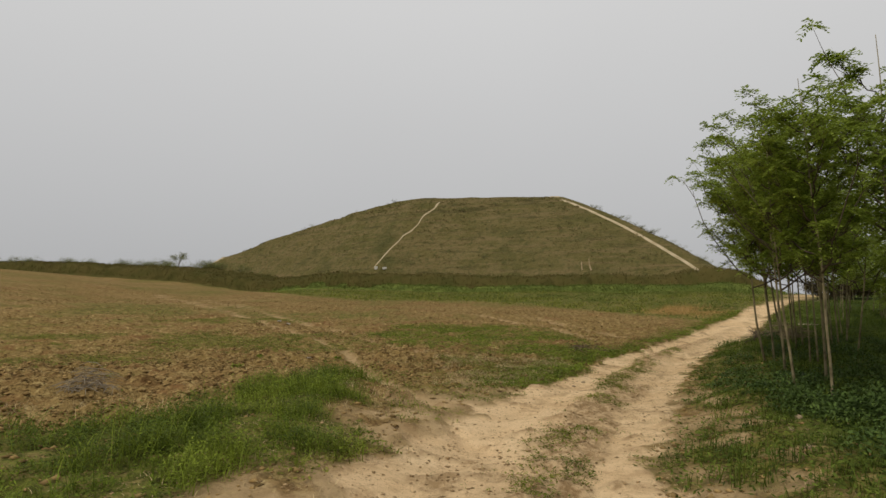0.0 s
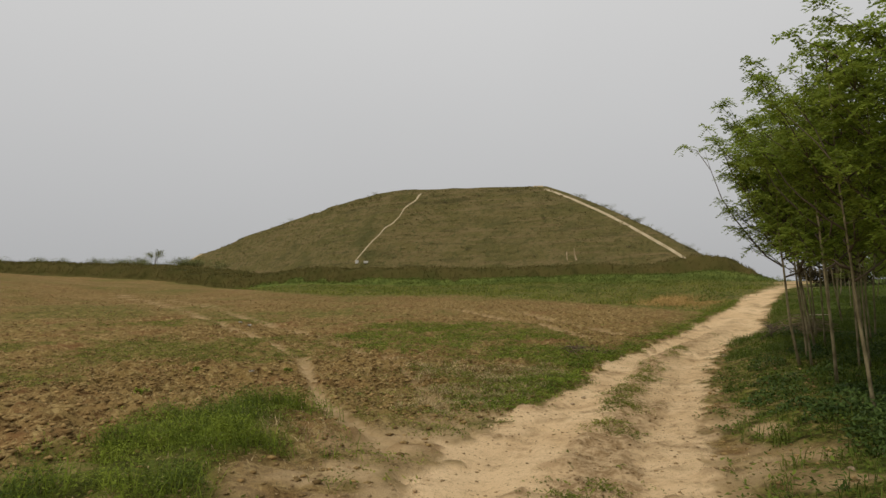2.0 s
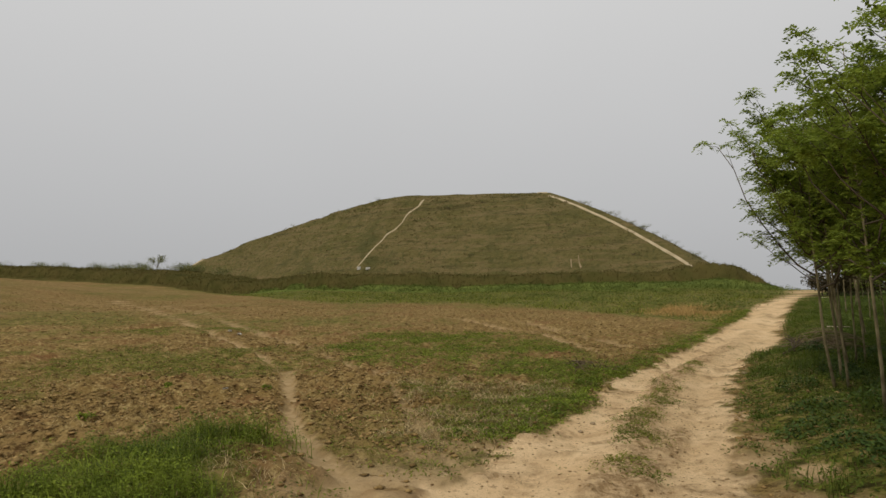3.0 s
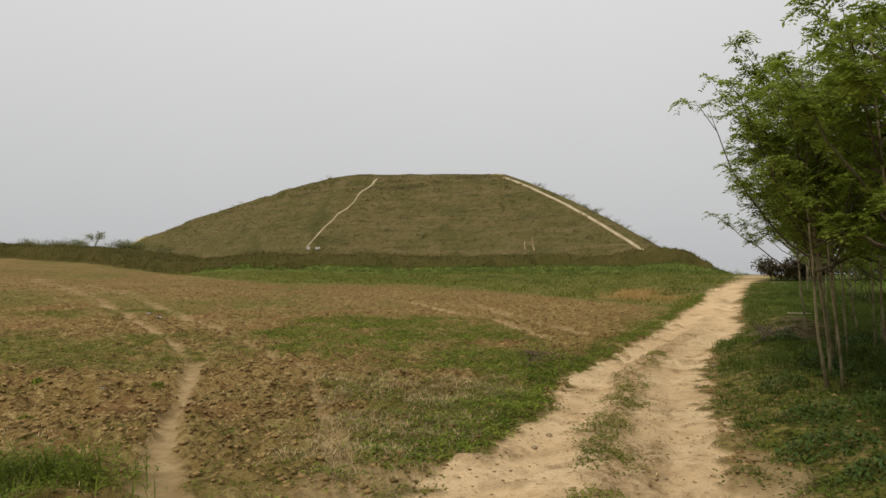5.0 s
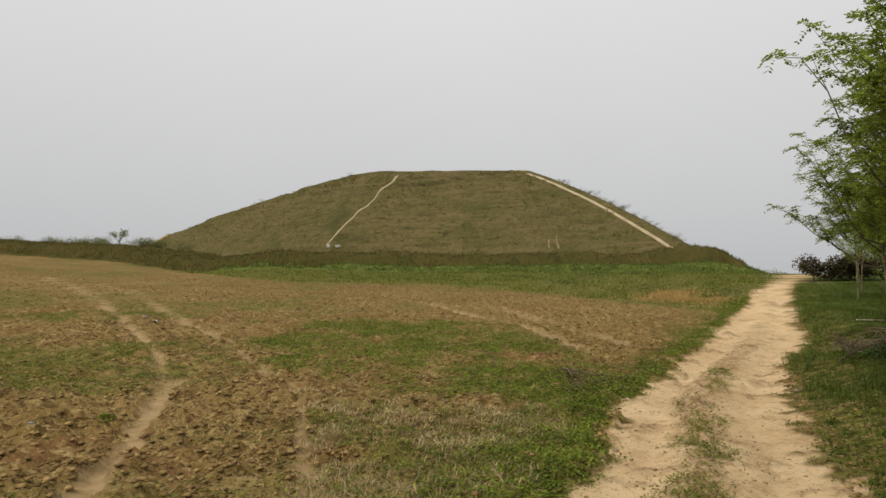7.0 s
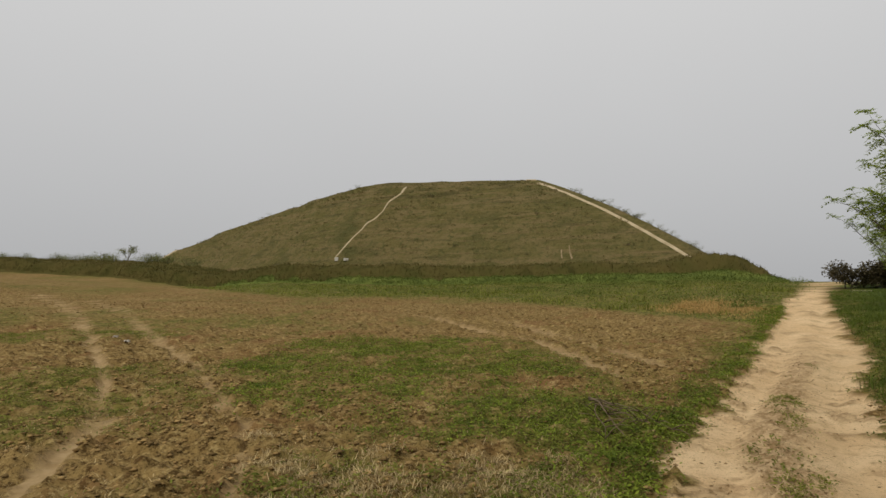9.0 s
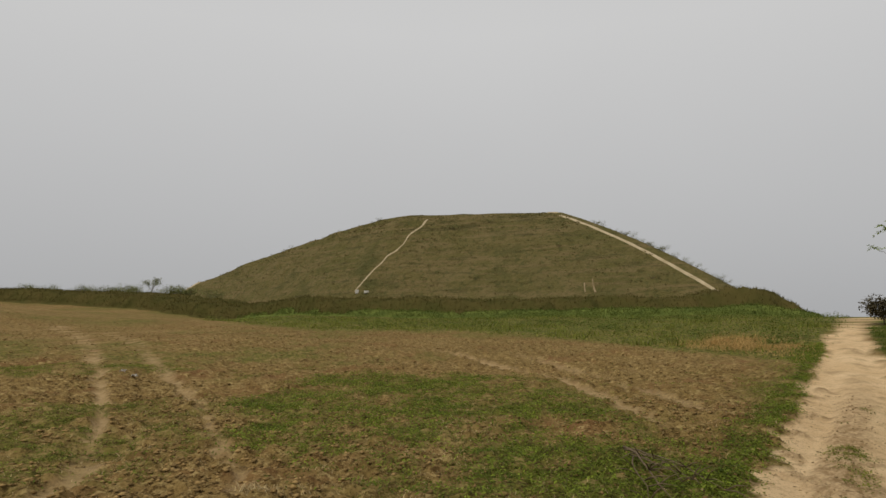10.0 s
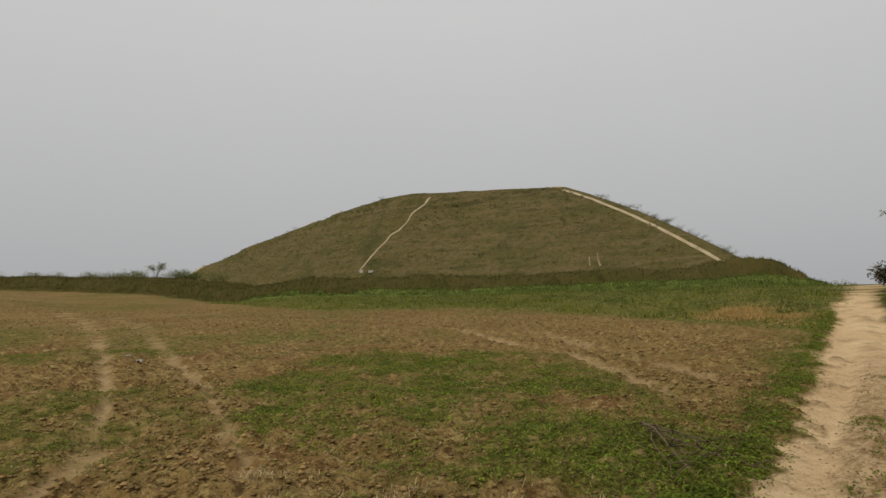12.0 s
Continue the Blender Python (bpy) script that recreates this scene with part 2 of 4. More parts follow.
def ground_z(x, y):
    x, y = np.asarray(x, float), np.asarray(y, float)
    z = ground_base(x, y)
    near = smooth(45, 22, np.hypot(x, y - 6))
    road, rut, green = road_mask(x, y), rut_mask(x, y), green_mask(x, y)
    tilled = (1 - road) * (1 - rut) * (x < road_left(y)) * (1 - 0.5 * green)
    tilled = tilled * (1 - 0.6 * smooth(-1.6, -0.3, x - road_left(y)) * smooth(11.5, 8.5, y))
    clod = 0.070 * value_noise(x, y, 0.13, 51) + 0.06 * np.abs(value_noise(x, y, 0.24, 52)) + 0.04 * value_noise(x, y, 0.10, 50) + 0.05 * value_noise(x, y, 0.7, 53)
    z = z + near * tilled * clod
    z = z - 0.05 * rut * near - 0.03 * road * near
    middle = np.abs(x - (0.5 * road_left(y) + 0.5 * road_right(y))) / np.maximum(road_right(y) - road_left(y), 0.5)
    z = z + near * road * (-0.045 * np.exp(-((middle - 0.27) / 0.1) ** 2) + 0.03 * np.exp(-(middle / 0.14) ** 2)
                           + 0.010 * value_noise(x, y, 0.26, 54) + 0.016 * value_noise(x, y, 0.8, 55) + 0.007 * value_noise(x, y, 0.12, 56)
                           + churned_mask(x, y) * (0.03 + 0.045 * value_noise(x, y, 0.14, 98) + 0.02 * value_noise(x, y, 0.08, 102)))
    z = z + 0.05 * value_noise(x, y, 2.6, 57) * (1 - road) + near * (x > road_right(y)) * 0.04 * value_noise(x, y, 0.5, 58)
    z = z + 0.18 * value_noise(x, y, 9, 59) * smooth(22, 45, y)
    return z


# ---- materials ----
def material(name):
    m = bpy.data.materials.new(name)
    m.use_nodes = True
    n, l = m.node_tree.nodes, m.node_tree.links
    return m, n, l, n["Principled BSDF"]


def mixed(n, l, fac, a, b):
    k = n.new("ShaderNodeMix")
    k.data_type = 'RGBA'
    for socket, value in (("Factor", fac), ("A", a), ("B", b)):
        if hasattr(value, "links"):
            l.new(value, k.inputs[socket])
        elif socket == "Factor":
            k.inputs[socket].default_value = value
        else:
            k.inputs[socket].default_value = (*value, 1)
    return k.outputs["Result"]


def noise_out(n, l, scale, detail=4, lo=0.35, hi=0.65, rough=0.6, stretch=None):
    tc = n.new("ShaderNodeTexCoord")
    t = n.new("ShaderNodeTexNoise")
    t.inputs["Scale"].default_value, t.inputs["Detail"].default_value, t.inputs["Roughness"].default_value = scale, detail, rough
    if stretch:
        mp = n.new("ShaderNodeMapping")
        mp.inputs["Scale"].default_value = stretch
        l.new(tc.outputs["Object"], mp.inputs[0])
        l.new(mp.outputs[0], t.inputs["Vector"])
    else:
        l.new(tc.outputs["Object"], t.inputs["Vector"])
    r = n.new("ShaderNodeMapRange")
    r.inputs["From Min"].default_value, r.inputs["From Max"].default_value = lo, hi
    l.new(t.outputs[0], r.inputs["Value"])
    return r.outputs[0]


def attribute(n, name):
    a = n.new("ShaderNodeAttribute")
    a.attribute_name = name
    return a.outputs["Fac"]


def bumped(n, l, bsdf, height, strength, distance):
    b = n.new("ShaderNodeBump")
    b.inputs["Strength"].default_value, b.inputs["Distance"].default_value = strength, distance
    l.new(height, b.inputs["Height"])
    l.new(b.outputs[0], bsdf.inputs["Normal"])


def ground_material():
    m, n, l, b = material("earth_road_and_grass")
    soil = mixed(n, l, noise_out(n, l, 0.35), (0.232, 0.150, 0.052), (0.295, 0.200, 0.076))
    soil = mixed(n, l, noise_out(n, l, 8, 7, 0.49, 0.58, 0.8), soil, (0.078, 0.044, 0.015))
    soil = mixed(n, l, noise_out(n, l, 0.8, 5, 0.52, 0.66), soil, (0.205, 0.110, 0.045))
    soil = mixed(n, l, noise_out(n, l, 26, 5, 0.52, 0.62, 0.8), soil, (0.072, 0.044, 0.016))
    straw = mixed(n, l, noise_out(n, l, 5.5, 7, 0.52, 0.61, 0.85), soil, (0.40, 0.29, 0.12))
    green = mixed(n, l, noise_out(n, l, 1.3), (0.115, 0.125, 0.022), (0.185, 0.172, 0.037))
    green = mixed(n, l, noise_out(n, l, 9, 7, 0.46, 0.55, 0.8), green, (0.054, 0.048, 0.014))
    green = mixed(n, l, noise_out(n, l, 3.6, 7, 0.51, 0.60, 0.8), green, (0.29, 0.215, 0.080))
    sand = mixed(n, l, noise_out(n, l, 0.9), (0.66, 0.458, 0.247), (0.76, 0.557, 0.322))
    sand = mixed(n, l, noise_out(n, l, 3, 7, 0.50, 0.68, 0.75), sand, (0.47, 0.31, 0.160))
    sand = mixed(n, l, noise_out(n, l, 13, 6, 0.57, 0.66, 0.8), sand, (0.33, 0.215, 0.11))
    sand = mixed(n, l, noise_out(n, l, 34, 5, 0.57, 0.67, 0.75), sand, (0.32, 0.215, 0.11))
    track = mixed(n, l, noise_out(n, l, 6), (0.34, 0.232, 0.110), (0.45, 0.32, 0.165))
    fresh = mixed(n, l, noise_out(n, l, 1.1), (0.070, 0.110, 0.020), (0.135, 0.165, 0.034))
    fresh = mixed(n, l, noise_out(n, l, 10, 6, 0.48, 0.58, 0.8), fresh, (0.035, 0.042, 0.012))
    green = mixed(n, l, attribute(n, "lush"), green, fresh)
    c = mixed(n, l, attribute(n, "grass"), straw, green)
    c = mixed(n, l, attribute(n, "rut"), c, track)
    sand = mixed(n, l, attribute(n, "churned"), sand, mixed(n, l, noise_out(n, l, 9, 6, 0.42, 0.58, 0.75), (0.28, 0.180, 0.085), (0.55, 0.39, 0.215)))
    c = mixed(n, l, attribute(n, "road"), c, sand)
    l.new(c, b.inputs["Base Color"])
    b.inputs["Roughness"].default_value = 0.95
    b.inputs["Specular IOR Level"].default_value = 0.03
    bumped(n, l, b, noise_out(n, l, 18, 7, 0.2, 0.8, 0.75), 0.65, 0.025)
    return m


def simple(name, a, c, scale=8.0, rough=0.8, bump=0.0, spec=0.08, stretch=None, per_piece=0.0, through_light=0.0):
    """A two-tone natural surface; per_piece varies its lightness from piece to piece."""
    m, n, l, b = material(name)
    col = mixed(n, l, noise_out(n, l, scale, 5, 0.32, 0.68, 0.6, stretch), a, c)
    if per_piece:
        g = n.new("ShaderNodeNewGeometry")
        r = n.new("ShaderNodeMapRange")
        r.inputs["To Min"].default_value, r.inputs["To Max"].default_value = 1 - per_piece, 1 + per_piece
        l.new(g.outputs["Random Per Island"], r.inputs["Value"])
        h = n.new("ShaderNodeHueSaturation")
        l.new(r.outputs[0], h.inputs["Value"])
        l.new(col, h.inputs["Color"])
        col = h.outputs[0]
    l.new(col, b.inputs["Base Color"])
    b.inputs["Roughness"].default_value = rough
    b.inputs["Specular IOR Level"].default_value = spec
    if bump:
        bumped(n, l, b, noise_out(n, l, scale * 4, 5, 0.2, 0.8, 0.6, stretch), 0.6, bump)
    if through_light:
        tr = n.new("ShaderNodeBsdfTranslucent")
        l.new(col, tr.inputs["Color"])
        mx = n.new("ShaderNodeMixShader")
        mx.inputs[0].default_value = through_light
        l.new(b.outputs[0], mx.inputs[1])
        l.new(tr.outputs[0], mx.inputs[2])
        l.new(mx.outputs[0], n["Material Output"].inputs["Surface"])
    return m


def mound_material():
    m, n, l, b = material("scrub_covered_earth")
    c = mixed(n, l, noise_out(n, l, 0.05, 4), (0.122, 0.109, 0.036), (0.150, 0.121, 0.045))
    c = mixed(n, l, noise_out(n, l, 0.33, 6, 0.45, 0.65), c, (0.180, 0.140, 0.060))
    c = mixed(n, l, noise_out(n, l, 0.6, 6, 0.50, 0.58, 0.75, (0.16, 0.16, 2.6)), c, (0.185, 0.140, 0.062))
    c = mixed(n, l, noise_out(n, l, 0.5, 5, 0.55, 0.66, 0.75, (0.22, 0.22, 2.2)), c, (0.088, 0.076, 0.030))
    c = mixed(n, l, noise_out(n, l, 0.16, 6, 0.56, 0.72), c, (0.090, 0.086, 0.030))
    c = mixed(n, l, noise_out(n, l, 1.5, 5, 0.52, 0.70), c, (0.088, 0.086, 0.030))
    l.new(c, b.inputs["Base Color"])
    b.inputs["Roughness"].default_value, b.inputs["Specular IOR Level"].default_value = 1.0, 0.05
    bumped(n, l, b, noise_out(n, l, 1.2, 6, 0.2, 0.8), 1.0, 0.5)
    return m


M_GROUND, M_MOUND = ground_material(), mound_material()
# darker copy of the fresh grass, with shade put into its colour
M_SHADE = simple("grass_darkened_for_shade", (0.055, 0.088, 0.014), (0.150, 0.185, 0.029), 2.0, 0.6, per_piece=0.5, through_light=0.35)
M_GRASS = simple("fresh_grass", (0.088, 0.130, 0.015), (0.250, 0.300, 0.038), 2.4, 0.6, per_piece=0.5, through_light=0.4)
M_DULL = simple("dull_meadow_grass", (0.115, 0.145, 0.024), (0.250, 0.250, 0.050), 1.4, 0.7, per_piece=0.45, through_light=0.4)
M_STRAW = simple("dry_straw", (0.36, 0.27, 0.13), (0.54, 0.42, 0.22), 3, 0.8, per_piece=0.45, through_light=0.15)
M_ORANGE = simple("dry_orange_grass", (0.46, 0.29, 0.10), (0.60, 0.41, 0.165), 1.5, 0.8, per_piece=0.25, through_light=0.4)
M_WEED = simple("blue_green_weed_leaf", (0.046, 0.080, 0.021), (0.098, 0.142, 0.032), 3, 0.5, per_piece=0.35, through_light=0.2)
M_LEAF = simple("pagoda_tree_leaf", (0.180, 0.240, 0.032), (0.310, 0.370, 0.064), 1.2, 0.5, per_piece=0.4, through_light=0.5)
M_BARK = simple("grey_brown_bark", (0.095, 0.076, 0.042), (0.37, 0.305, 0.175), 5, 0.95, 0.012, stretch=(1, 1, 0.6))
M_TWIG = simple("dark_twig_bark", (0.085, 0.065, 0.045), (0.15, 0.115, 0.08), 14, 0.9)
M_DEAD = simple("weathered_dead_wood", (0.19, 0.138, 0.078), (0.32, 0.245, 0.150), 12, 0.9, 0.005)
M_BRUSH = simple("dark_brushwood", (0.105, 0.074, 0.044), (0.215, 0.158, 0.098), 12, 0.9, 0.004)
M_PALE = simple("peeled_pale_wood", (0.38, 0.31, 0.21), (0.52, 0.44, 0.31), 6, 0.8, 0.004)
M_HEDGE = simple("tall_brown_green_weeds", (0.084, 0.080, 0.022), (0.132, 0.104, 0.034), 0.3, 1.0, 0.08, 0.03, per_piece=0.16, through_light=0.15)
M_HEDGE_LOW = simple("lower_green_weeds", (0.085, 0.112, 0.026), (0.170, 0.200, 0.046), 0.5, 1.0, 0.06, 0.03, per_piece=0.25, through_light=0.25)
M_SCRUB = simple("hill_scrub", (0.145, 0.126, 0.046), (0.190, 0.155, 0.062), 0.2, 0.95, per_piece=0.2, through_light=0.25)
M_RUSSET = simple("dark_russet_bush_leaf", (0.075, 0.060, 0.032), (0.110, 0.092, 0.048), 0.8, 0.8, per_piece=0.35, through_light=0.15)
M_SHRUB = simple("olive_shrub_leaf", (0.150, 0.165, 0.055), (0.215, 0.215, 0.080), 0.8, 0.8, per_piece=0.35, through_light=0.2)
M_PATH = simple("trodden_pale_earth", (0.38, 0.30, 0.175), (0.52, 0.42, 0.27), 0.8, 0.95, 0.05)
M_SCAR = simple("eroded_brown_earth", (0.20, 0.15, 0.08), (0.36, 0.27, 0.155), 1.5, 0.95, 0.05)
M_CLOD = simple("tilled_soil_clod", (0.195, 0.122, 0.046), (0.325, 0.218, 0.088), 3, 1.0, 0.01, spec=0.1, per_piece=0.45)
M_STONE = simple("pale_limestone", (0.24, 0.175, 0.10), (0.36, 0.275, 0.17), 7, 0.9, 0.02)
M_MARKER = simple("whitish_cut_stone", (0.52, 0.49, 0.42), (0.66, 0.62, 0.54), 3, 0.9, 0.02)
M_GREY = simple("bleached_grey_stem", (0.20, 0.165, 0.12), (0.34, 0.285, 0.21), 9, 0.9, per_piece=0.3)
M_SCRAP = simple("white_plastic_scrap", (0.74, 0.70, 0.63), (0.62, 0.57, 0.50), 14, 0.6)


# ---- building helpers ----
def mesh_from(name, verts, faces, mat, smooth_faces=False):
    me = bpy.data.meshes.new(name)
    verts = np.asarray(verts, np.float32)
    faces = np.asarray(faces, np.int32)
    k = faces.shape[1]
    me.vertices.add(len(verts))
    me.vertices.foreach_set("co", verts.ravel())
    me.loops.add(faces.size)
    me.loops.foreach_set("vertex_index", faces.ravel())
    me.polygons.add(len(faces))
    me.polygons.foreach_set("loop_start", np.arange(len(faces), dtype=np.int32) * k)
    if smooth_faces:
        me.polygons.foreach_set("use_smooth", np.ones(len(faces), bool))
    me.update(calc_edges=True)
    me.materials.append(mat)
    return me


def part(name, bm, mat, parent=None, label="", smooth_faces=True):
    me = bpy.data.meshes.new(name)
    for f in bm.faces:
        f.smooth = smooth_faces
    bm.to_mesh(me)
    bm.free()
    me.materials.append(mat)
    ob = new(name, me)
    ob.parent = parent
    if label:
        ob["label"] = label
    return ob


def piece(name, me, parent=None, label=""):
    ob = new(name, me)
    ob.parent = parent
    if label:
        ob["label"] = label
    return ob


def tube(bm, pts, radii, sides=7):
    rings = []
    for i, p in enumerate(pts):
        d = (Vector(pts[min(i + 1, len(pts) - 1)]) - Vector(pts[max(i - 1, 0)])).normalized()
        side = d.cross(Vector((0.3, 0.9, 0.31))).normalized()
        up = d.cross(side)
        rings.append([bm.verts.new(Vector(p) + radii[i] * (math.cos(a) * side + math.sin(a) * up)) for a in (2 * math.pi * k / sides for k in range(sides))])
    for a, b in zip(rings, rings[1:]):
        for k in range(sides):
            bm.faces.new((a[k], a[(k + 1) % sides], b[(k + 1) % sides], b[k]))
    bm.faces.new(rings[-1])
    bm.faces.new(rings[0][::-1])


def blades(xs, ys, zs, height, width, lean=0.35, rnd=None):
    """Arched grass blades: a quad and a tip each. height and width are arrays."""
    rnd = rnd or rng
    k = len(xs)
    a = rnd.uniform(0, 2 * math.pi, k)
    l = rnd.uniform(0.1, 1, k) * lean * height
    dx, dy = np.cos(a), np.sin(a)
    base = np.stack([xs, ys, zs], 1)
    side = np.stack([-dy, dx, np.zeros(k)], 1) * (width * 0.5)[:, None]
    mid = base + np.stack([dx * l * 0.35, dy * l * 0.35, height * 0.6], 1)
    tip = base + np.stack([dx * l, dy * l, height * rnd.uniform(0.8, 1.0, k)], 1)
    v = np.stack([base - side, base + side, mid + side * 0.8, mid - side * 0.8, tip], 1).reshape(-1, 3)
    o = np.arange(k)[:, None] * 5
    f = np.concatenate([o + [0, 1, 2], o + [0, 2, 3], o + [3, 2, 4]], 0)
    return v, f


def leaf_quads(centres, length, width, rnd, droop=0.3):
    """Loose pointed leaves, each a folded diamond of two faces."""
    k = len(centres)
    a, e = rnd.uniform(0, 2 * math.pi, k), rnd.uniform(-0.7, 0.6, k) - droop
    d = np.stack([np.cos(a) * np.cos(e), np.sin(a) * np.cos(e), np.sin(e)], 1)
    s = np.stack([-np.sin(a), np.cos(a), rnd.uniform(-0.7, 0.7, k)], 1)
    s /= np.linalg.norm(s, axis=1)[:, None]
    L, W = (length * rnd.uniform(0.7, 1.25, k))[:, None], (width * rnd.uniform(0.7, 1.25, k))[:, None]
    p0, p1 = centres - d * L * 0.5, centres + d * L * 0.5
    v = np.stack([p0, centres + s * W * 0.5, p1, centres - s * W * 0.5], 1).reshape(-1, 3)
    o = np.arange(k)[:, None] * 4
    return v, np.concatenate([o + [0, 1, 2], o + [0, 2, 3]], 0)


def joined(chunks):
    vs, fs, n0 = [], [], 0
    for v, f in chunks:
        vs.append(v)
        fs.append(f + n0)
        n0 += len(v)
    return np.concatenate(vs), np.concatenate(fs)


# ---- the ground, one sheet to the horizon ----
def grown(lo, hi, step, ends, reaches):
    """Grid lines: even from lo to hi, then widening slowly to ends and fast to reaches."""
    core = list(np.arange(lo, hi + step, step))
    d, p = step, core[-1]
    while p < reaches[1]:
        d *= 1.036 if p < ends[1] else 1.18
        p += d
        core.append(p)
    d, p = step, core[0]
    while p > reaches[0]:
        d *= 1.036 if p > ends[0] else 1.18
        p -= d
        core.insert(0, p)
    return np.array(core)


gx = grown(-6.0, 7.0, 0.058, (-24, 18), (-2600, 2600))
gy = grown(3.4, 18.0, 0.058, (3.4, 50), (-900, 3200))
X, Y = np.meshgrid(gx, gy)
X, Y = X.ravel(), Y.ravel()
Z = ground_z(X, Y)
nx, ny = len(gx), len(gy)
o = (np.arange(ny - 1)[:, None] * nx + np.arange(nx - 1)[None, :]).ravel()
ground_mesh = mesh_from("ground", np.stack([X, Y, Z], 1), np.stack([o, o + 1, o + nx + 1, o + nx], 1), M_GROUND, True)
sandy = smooth(-1.5, -0.1, X - road_left(Y) + 0.35 * value_noise(X, Y, 0.5, 91)) * smooth(11.5, 8.5, Y) * (1 - green_mask(X, Y)) * smooth(-1.1, 0.6, value_noise(X, Y, 0.35, 92) + 0.5 * value_noise(X, Y, 0.14, 93))
for key, values in (("road", np.maximum(road_mask(X, Y), 0.35 * sandy)), ("rut", np.maximum(rut_mask(X, Y), 0.9 * sandy)), ("grass", green_mask(X, Y)), ("churned", churned_mask(X, Y)), ("lush", lush_mask(X, Y))):
    ground_mesh.attributes.new(key, 'FLOAT', 'POINT').data.foreach_set("value", values.astype(np.float32))
tagged(new("ground", ground_mesh), "rolling farmland with tilled soil and a sandy dirt track", "ground", kind="structure")


# ---- the burial mound: a broad four-sided earth hill with a flat crest ----
BASE = [(36.7, 76.5), (-12.6, 97), (-62.5, 154), (25, 215), (70, 140)]
FOOT = [2.7, 3.0, 6.3, 5.5, 2.5]
CREST = [(20.2, 105), (-3.5, 108), (-8.5, 112), (0, 132), (24, 128)]
MOUND_TOP = 17.9


def ring_points(corners, per_side=48, rounds=2):
    pts = []
    for (ax, ay), (bx, by) in zip(corners, corners[1:] + corners[:1]):
        pts += [(ax + (bx - ax) * k / per_side, ay + (by - ay) * k / per_side) for k in range(per_side)]
    pts = np.array(pts)
    for _ in range(rounds):
        pts = 0.5 * pts + 0.25 * (np.roll(pts, 1, 0) + np.roll(pts, -1, 0))
    return pts


def mound_rings():
    low, high = ring_points(BASE), ring_points(CREST)
    foot = np.interp(np.arange(len(low)) / 48, range(6), FOOT + FOOT[:1])
    from_ridge = np.minimum(np.arange(len(low)), len(low) - np.arange(len(low)))
    calm = 0.12 + 0.88 * smooth(2, 9, from_ridge)
    rows = []
    for u in np.linspace(-0.06, 1, 64):
        ring = low + (high - low) * u
        rise = u + 0.26 * u * (1 - u) * (u > 0)
        z = foot + (MOUND_TOP - foot) * rise
        wob = 0.28 * value_noise(ring[:, 0], ring[:, 1] + z, 2.4, 61) + 0.35 * (1 - 0.6 * max(u, 0)) * value_noise(ring[:, 0], ring[:, 1], 9, 62)
        rows.append(np.column_stack([ring, z + wob * calm * min(1, max(0, u) * 6) * (1 - 0.75 * smooth(0.85, 1.0, u))]))
    top = np.column_stack([high * 0 + high.mean(0), np.full(len(high), MOUND_TOP + 0.5)])
    rows.append(rows[-1] * 0.6 + top * 0.4 + [0, 0, 0.1])
    rows.append(top)
    return rows


rows = mound_rings()
side = len(rows[0])
mv = np.concatenate(rows)
mf = []
for r in range(len(rows) - 1):
    k = np.arange(side)
    k2 = (k + 1) % side
    mf.append(np.stack([r * side + k2, r * side + k, (r + 1) * side + k, (r + 1) * side + k2], 1))
mound_mesh = mesh_from("mound", mv, np.concatenate(mf), M_MOUND, True)
mound = tagged(new("mound", mound_mesh), "broad flat-topped earth mound covered in brown-green scrub", "hill", kind="structure")

from mathutils.bvhtree import BVHTree
tree_of_mound = BVHTree.FromPolygons([Vector(v) for v in mv], np.concatenate(mf).tolist())


def mound_z(x, y):
    hit = tree_of_mound.ray_cast(Vector((x, y, 60)), Vector((0, 0, -1)))
    return hit[0].z if hit[0] else float(ground_z(x, y))


def on_face(u, a, b, wander=0.0):
    """A place on the hillside: u from foot (0) to crest (1), between corner a and the next by the share b."""
    p = [BASE[a][i] * (1 - b) + BASE[(a + 1) % 5][i] * b for i in (0, 1)]
    q = [CREST[a][i] * (1 - b) + CREST[(a + 1) % 5][i] * b for i in (0, 1)]
    return p[0] + (q[0] - p[0]) * u + wander, p[1] + (q[1] - p[1]) * u


def hill_path(name, spots, widths, label, wander=0.22, mat=None):
    """A worn ribbon that lies on the hillside along the given plan points."""
    bm = bmesh.new()
    fine = []
    for (a, b), (wa, wb) in zip(zip(spots, spots[1:]), zip(widths, widths[1:])):
        n = max(2, int(math.dist(a, b) / 0.5))
        fine += [(a[0] + (b[0] - a[0]) * k / n, a[1] + (b[1] - a[1]) * k / n, wa + (wb - wa) * k / n) for k in range(n)]
    rows_ = []
    for i, (x, y, w) in enumerate(fine):
        j, h = min(i + 1, len(fine) - 1), max(i - 1, 0)
        d = Vector((fine[j][0] - fine[h][0], fine[j][1] - fine[h][1], 0)).normalized()
        s = Vector((-d.y, d.x, 0))
        w *= 0.9 + (0.2 + wander) * noise.noise((x * 0.8, y * 0.8, 3))
        x += wander * noise.noise((x * 0.5, y * 0.5, 9))
        row = []
        for k in (-1, -0.4, 0.4, 1):
            px, py = x + s.x * k * w / 2, y + s.y * k * w / 2
            row.append(bm.verts.new((px, py, mound_z(px, py) + (0.10 if abs(k) < 1 else -0.05))))
        rows_.append(row)
    for r0, r1 in zip(rows_, rows_[1:]):
        for k in range(3):
            bm.faces.new((r0[k], r0[k + 1], r1[k + 1], r1[k]))
    return tagged(part(name, bm, mat or M_PATH), label, "path", kind="structure")


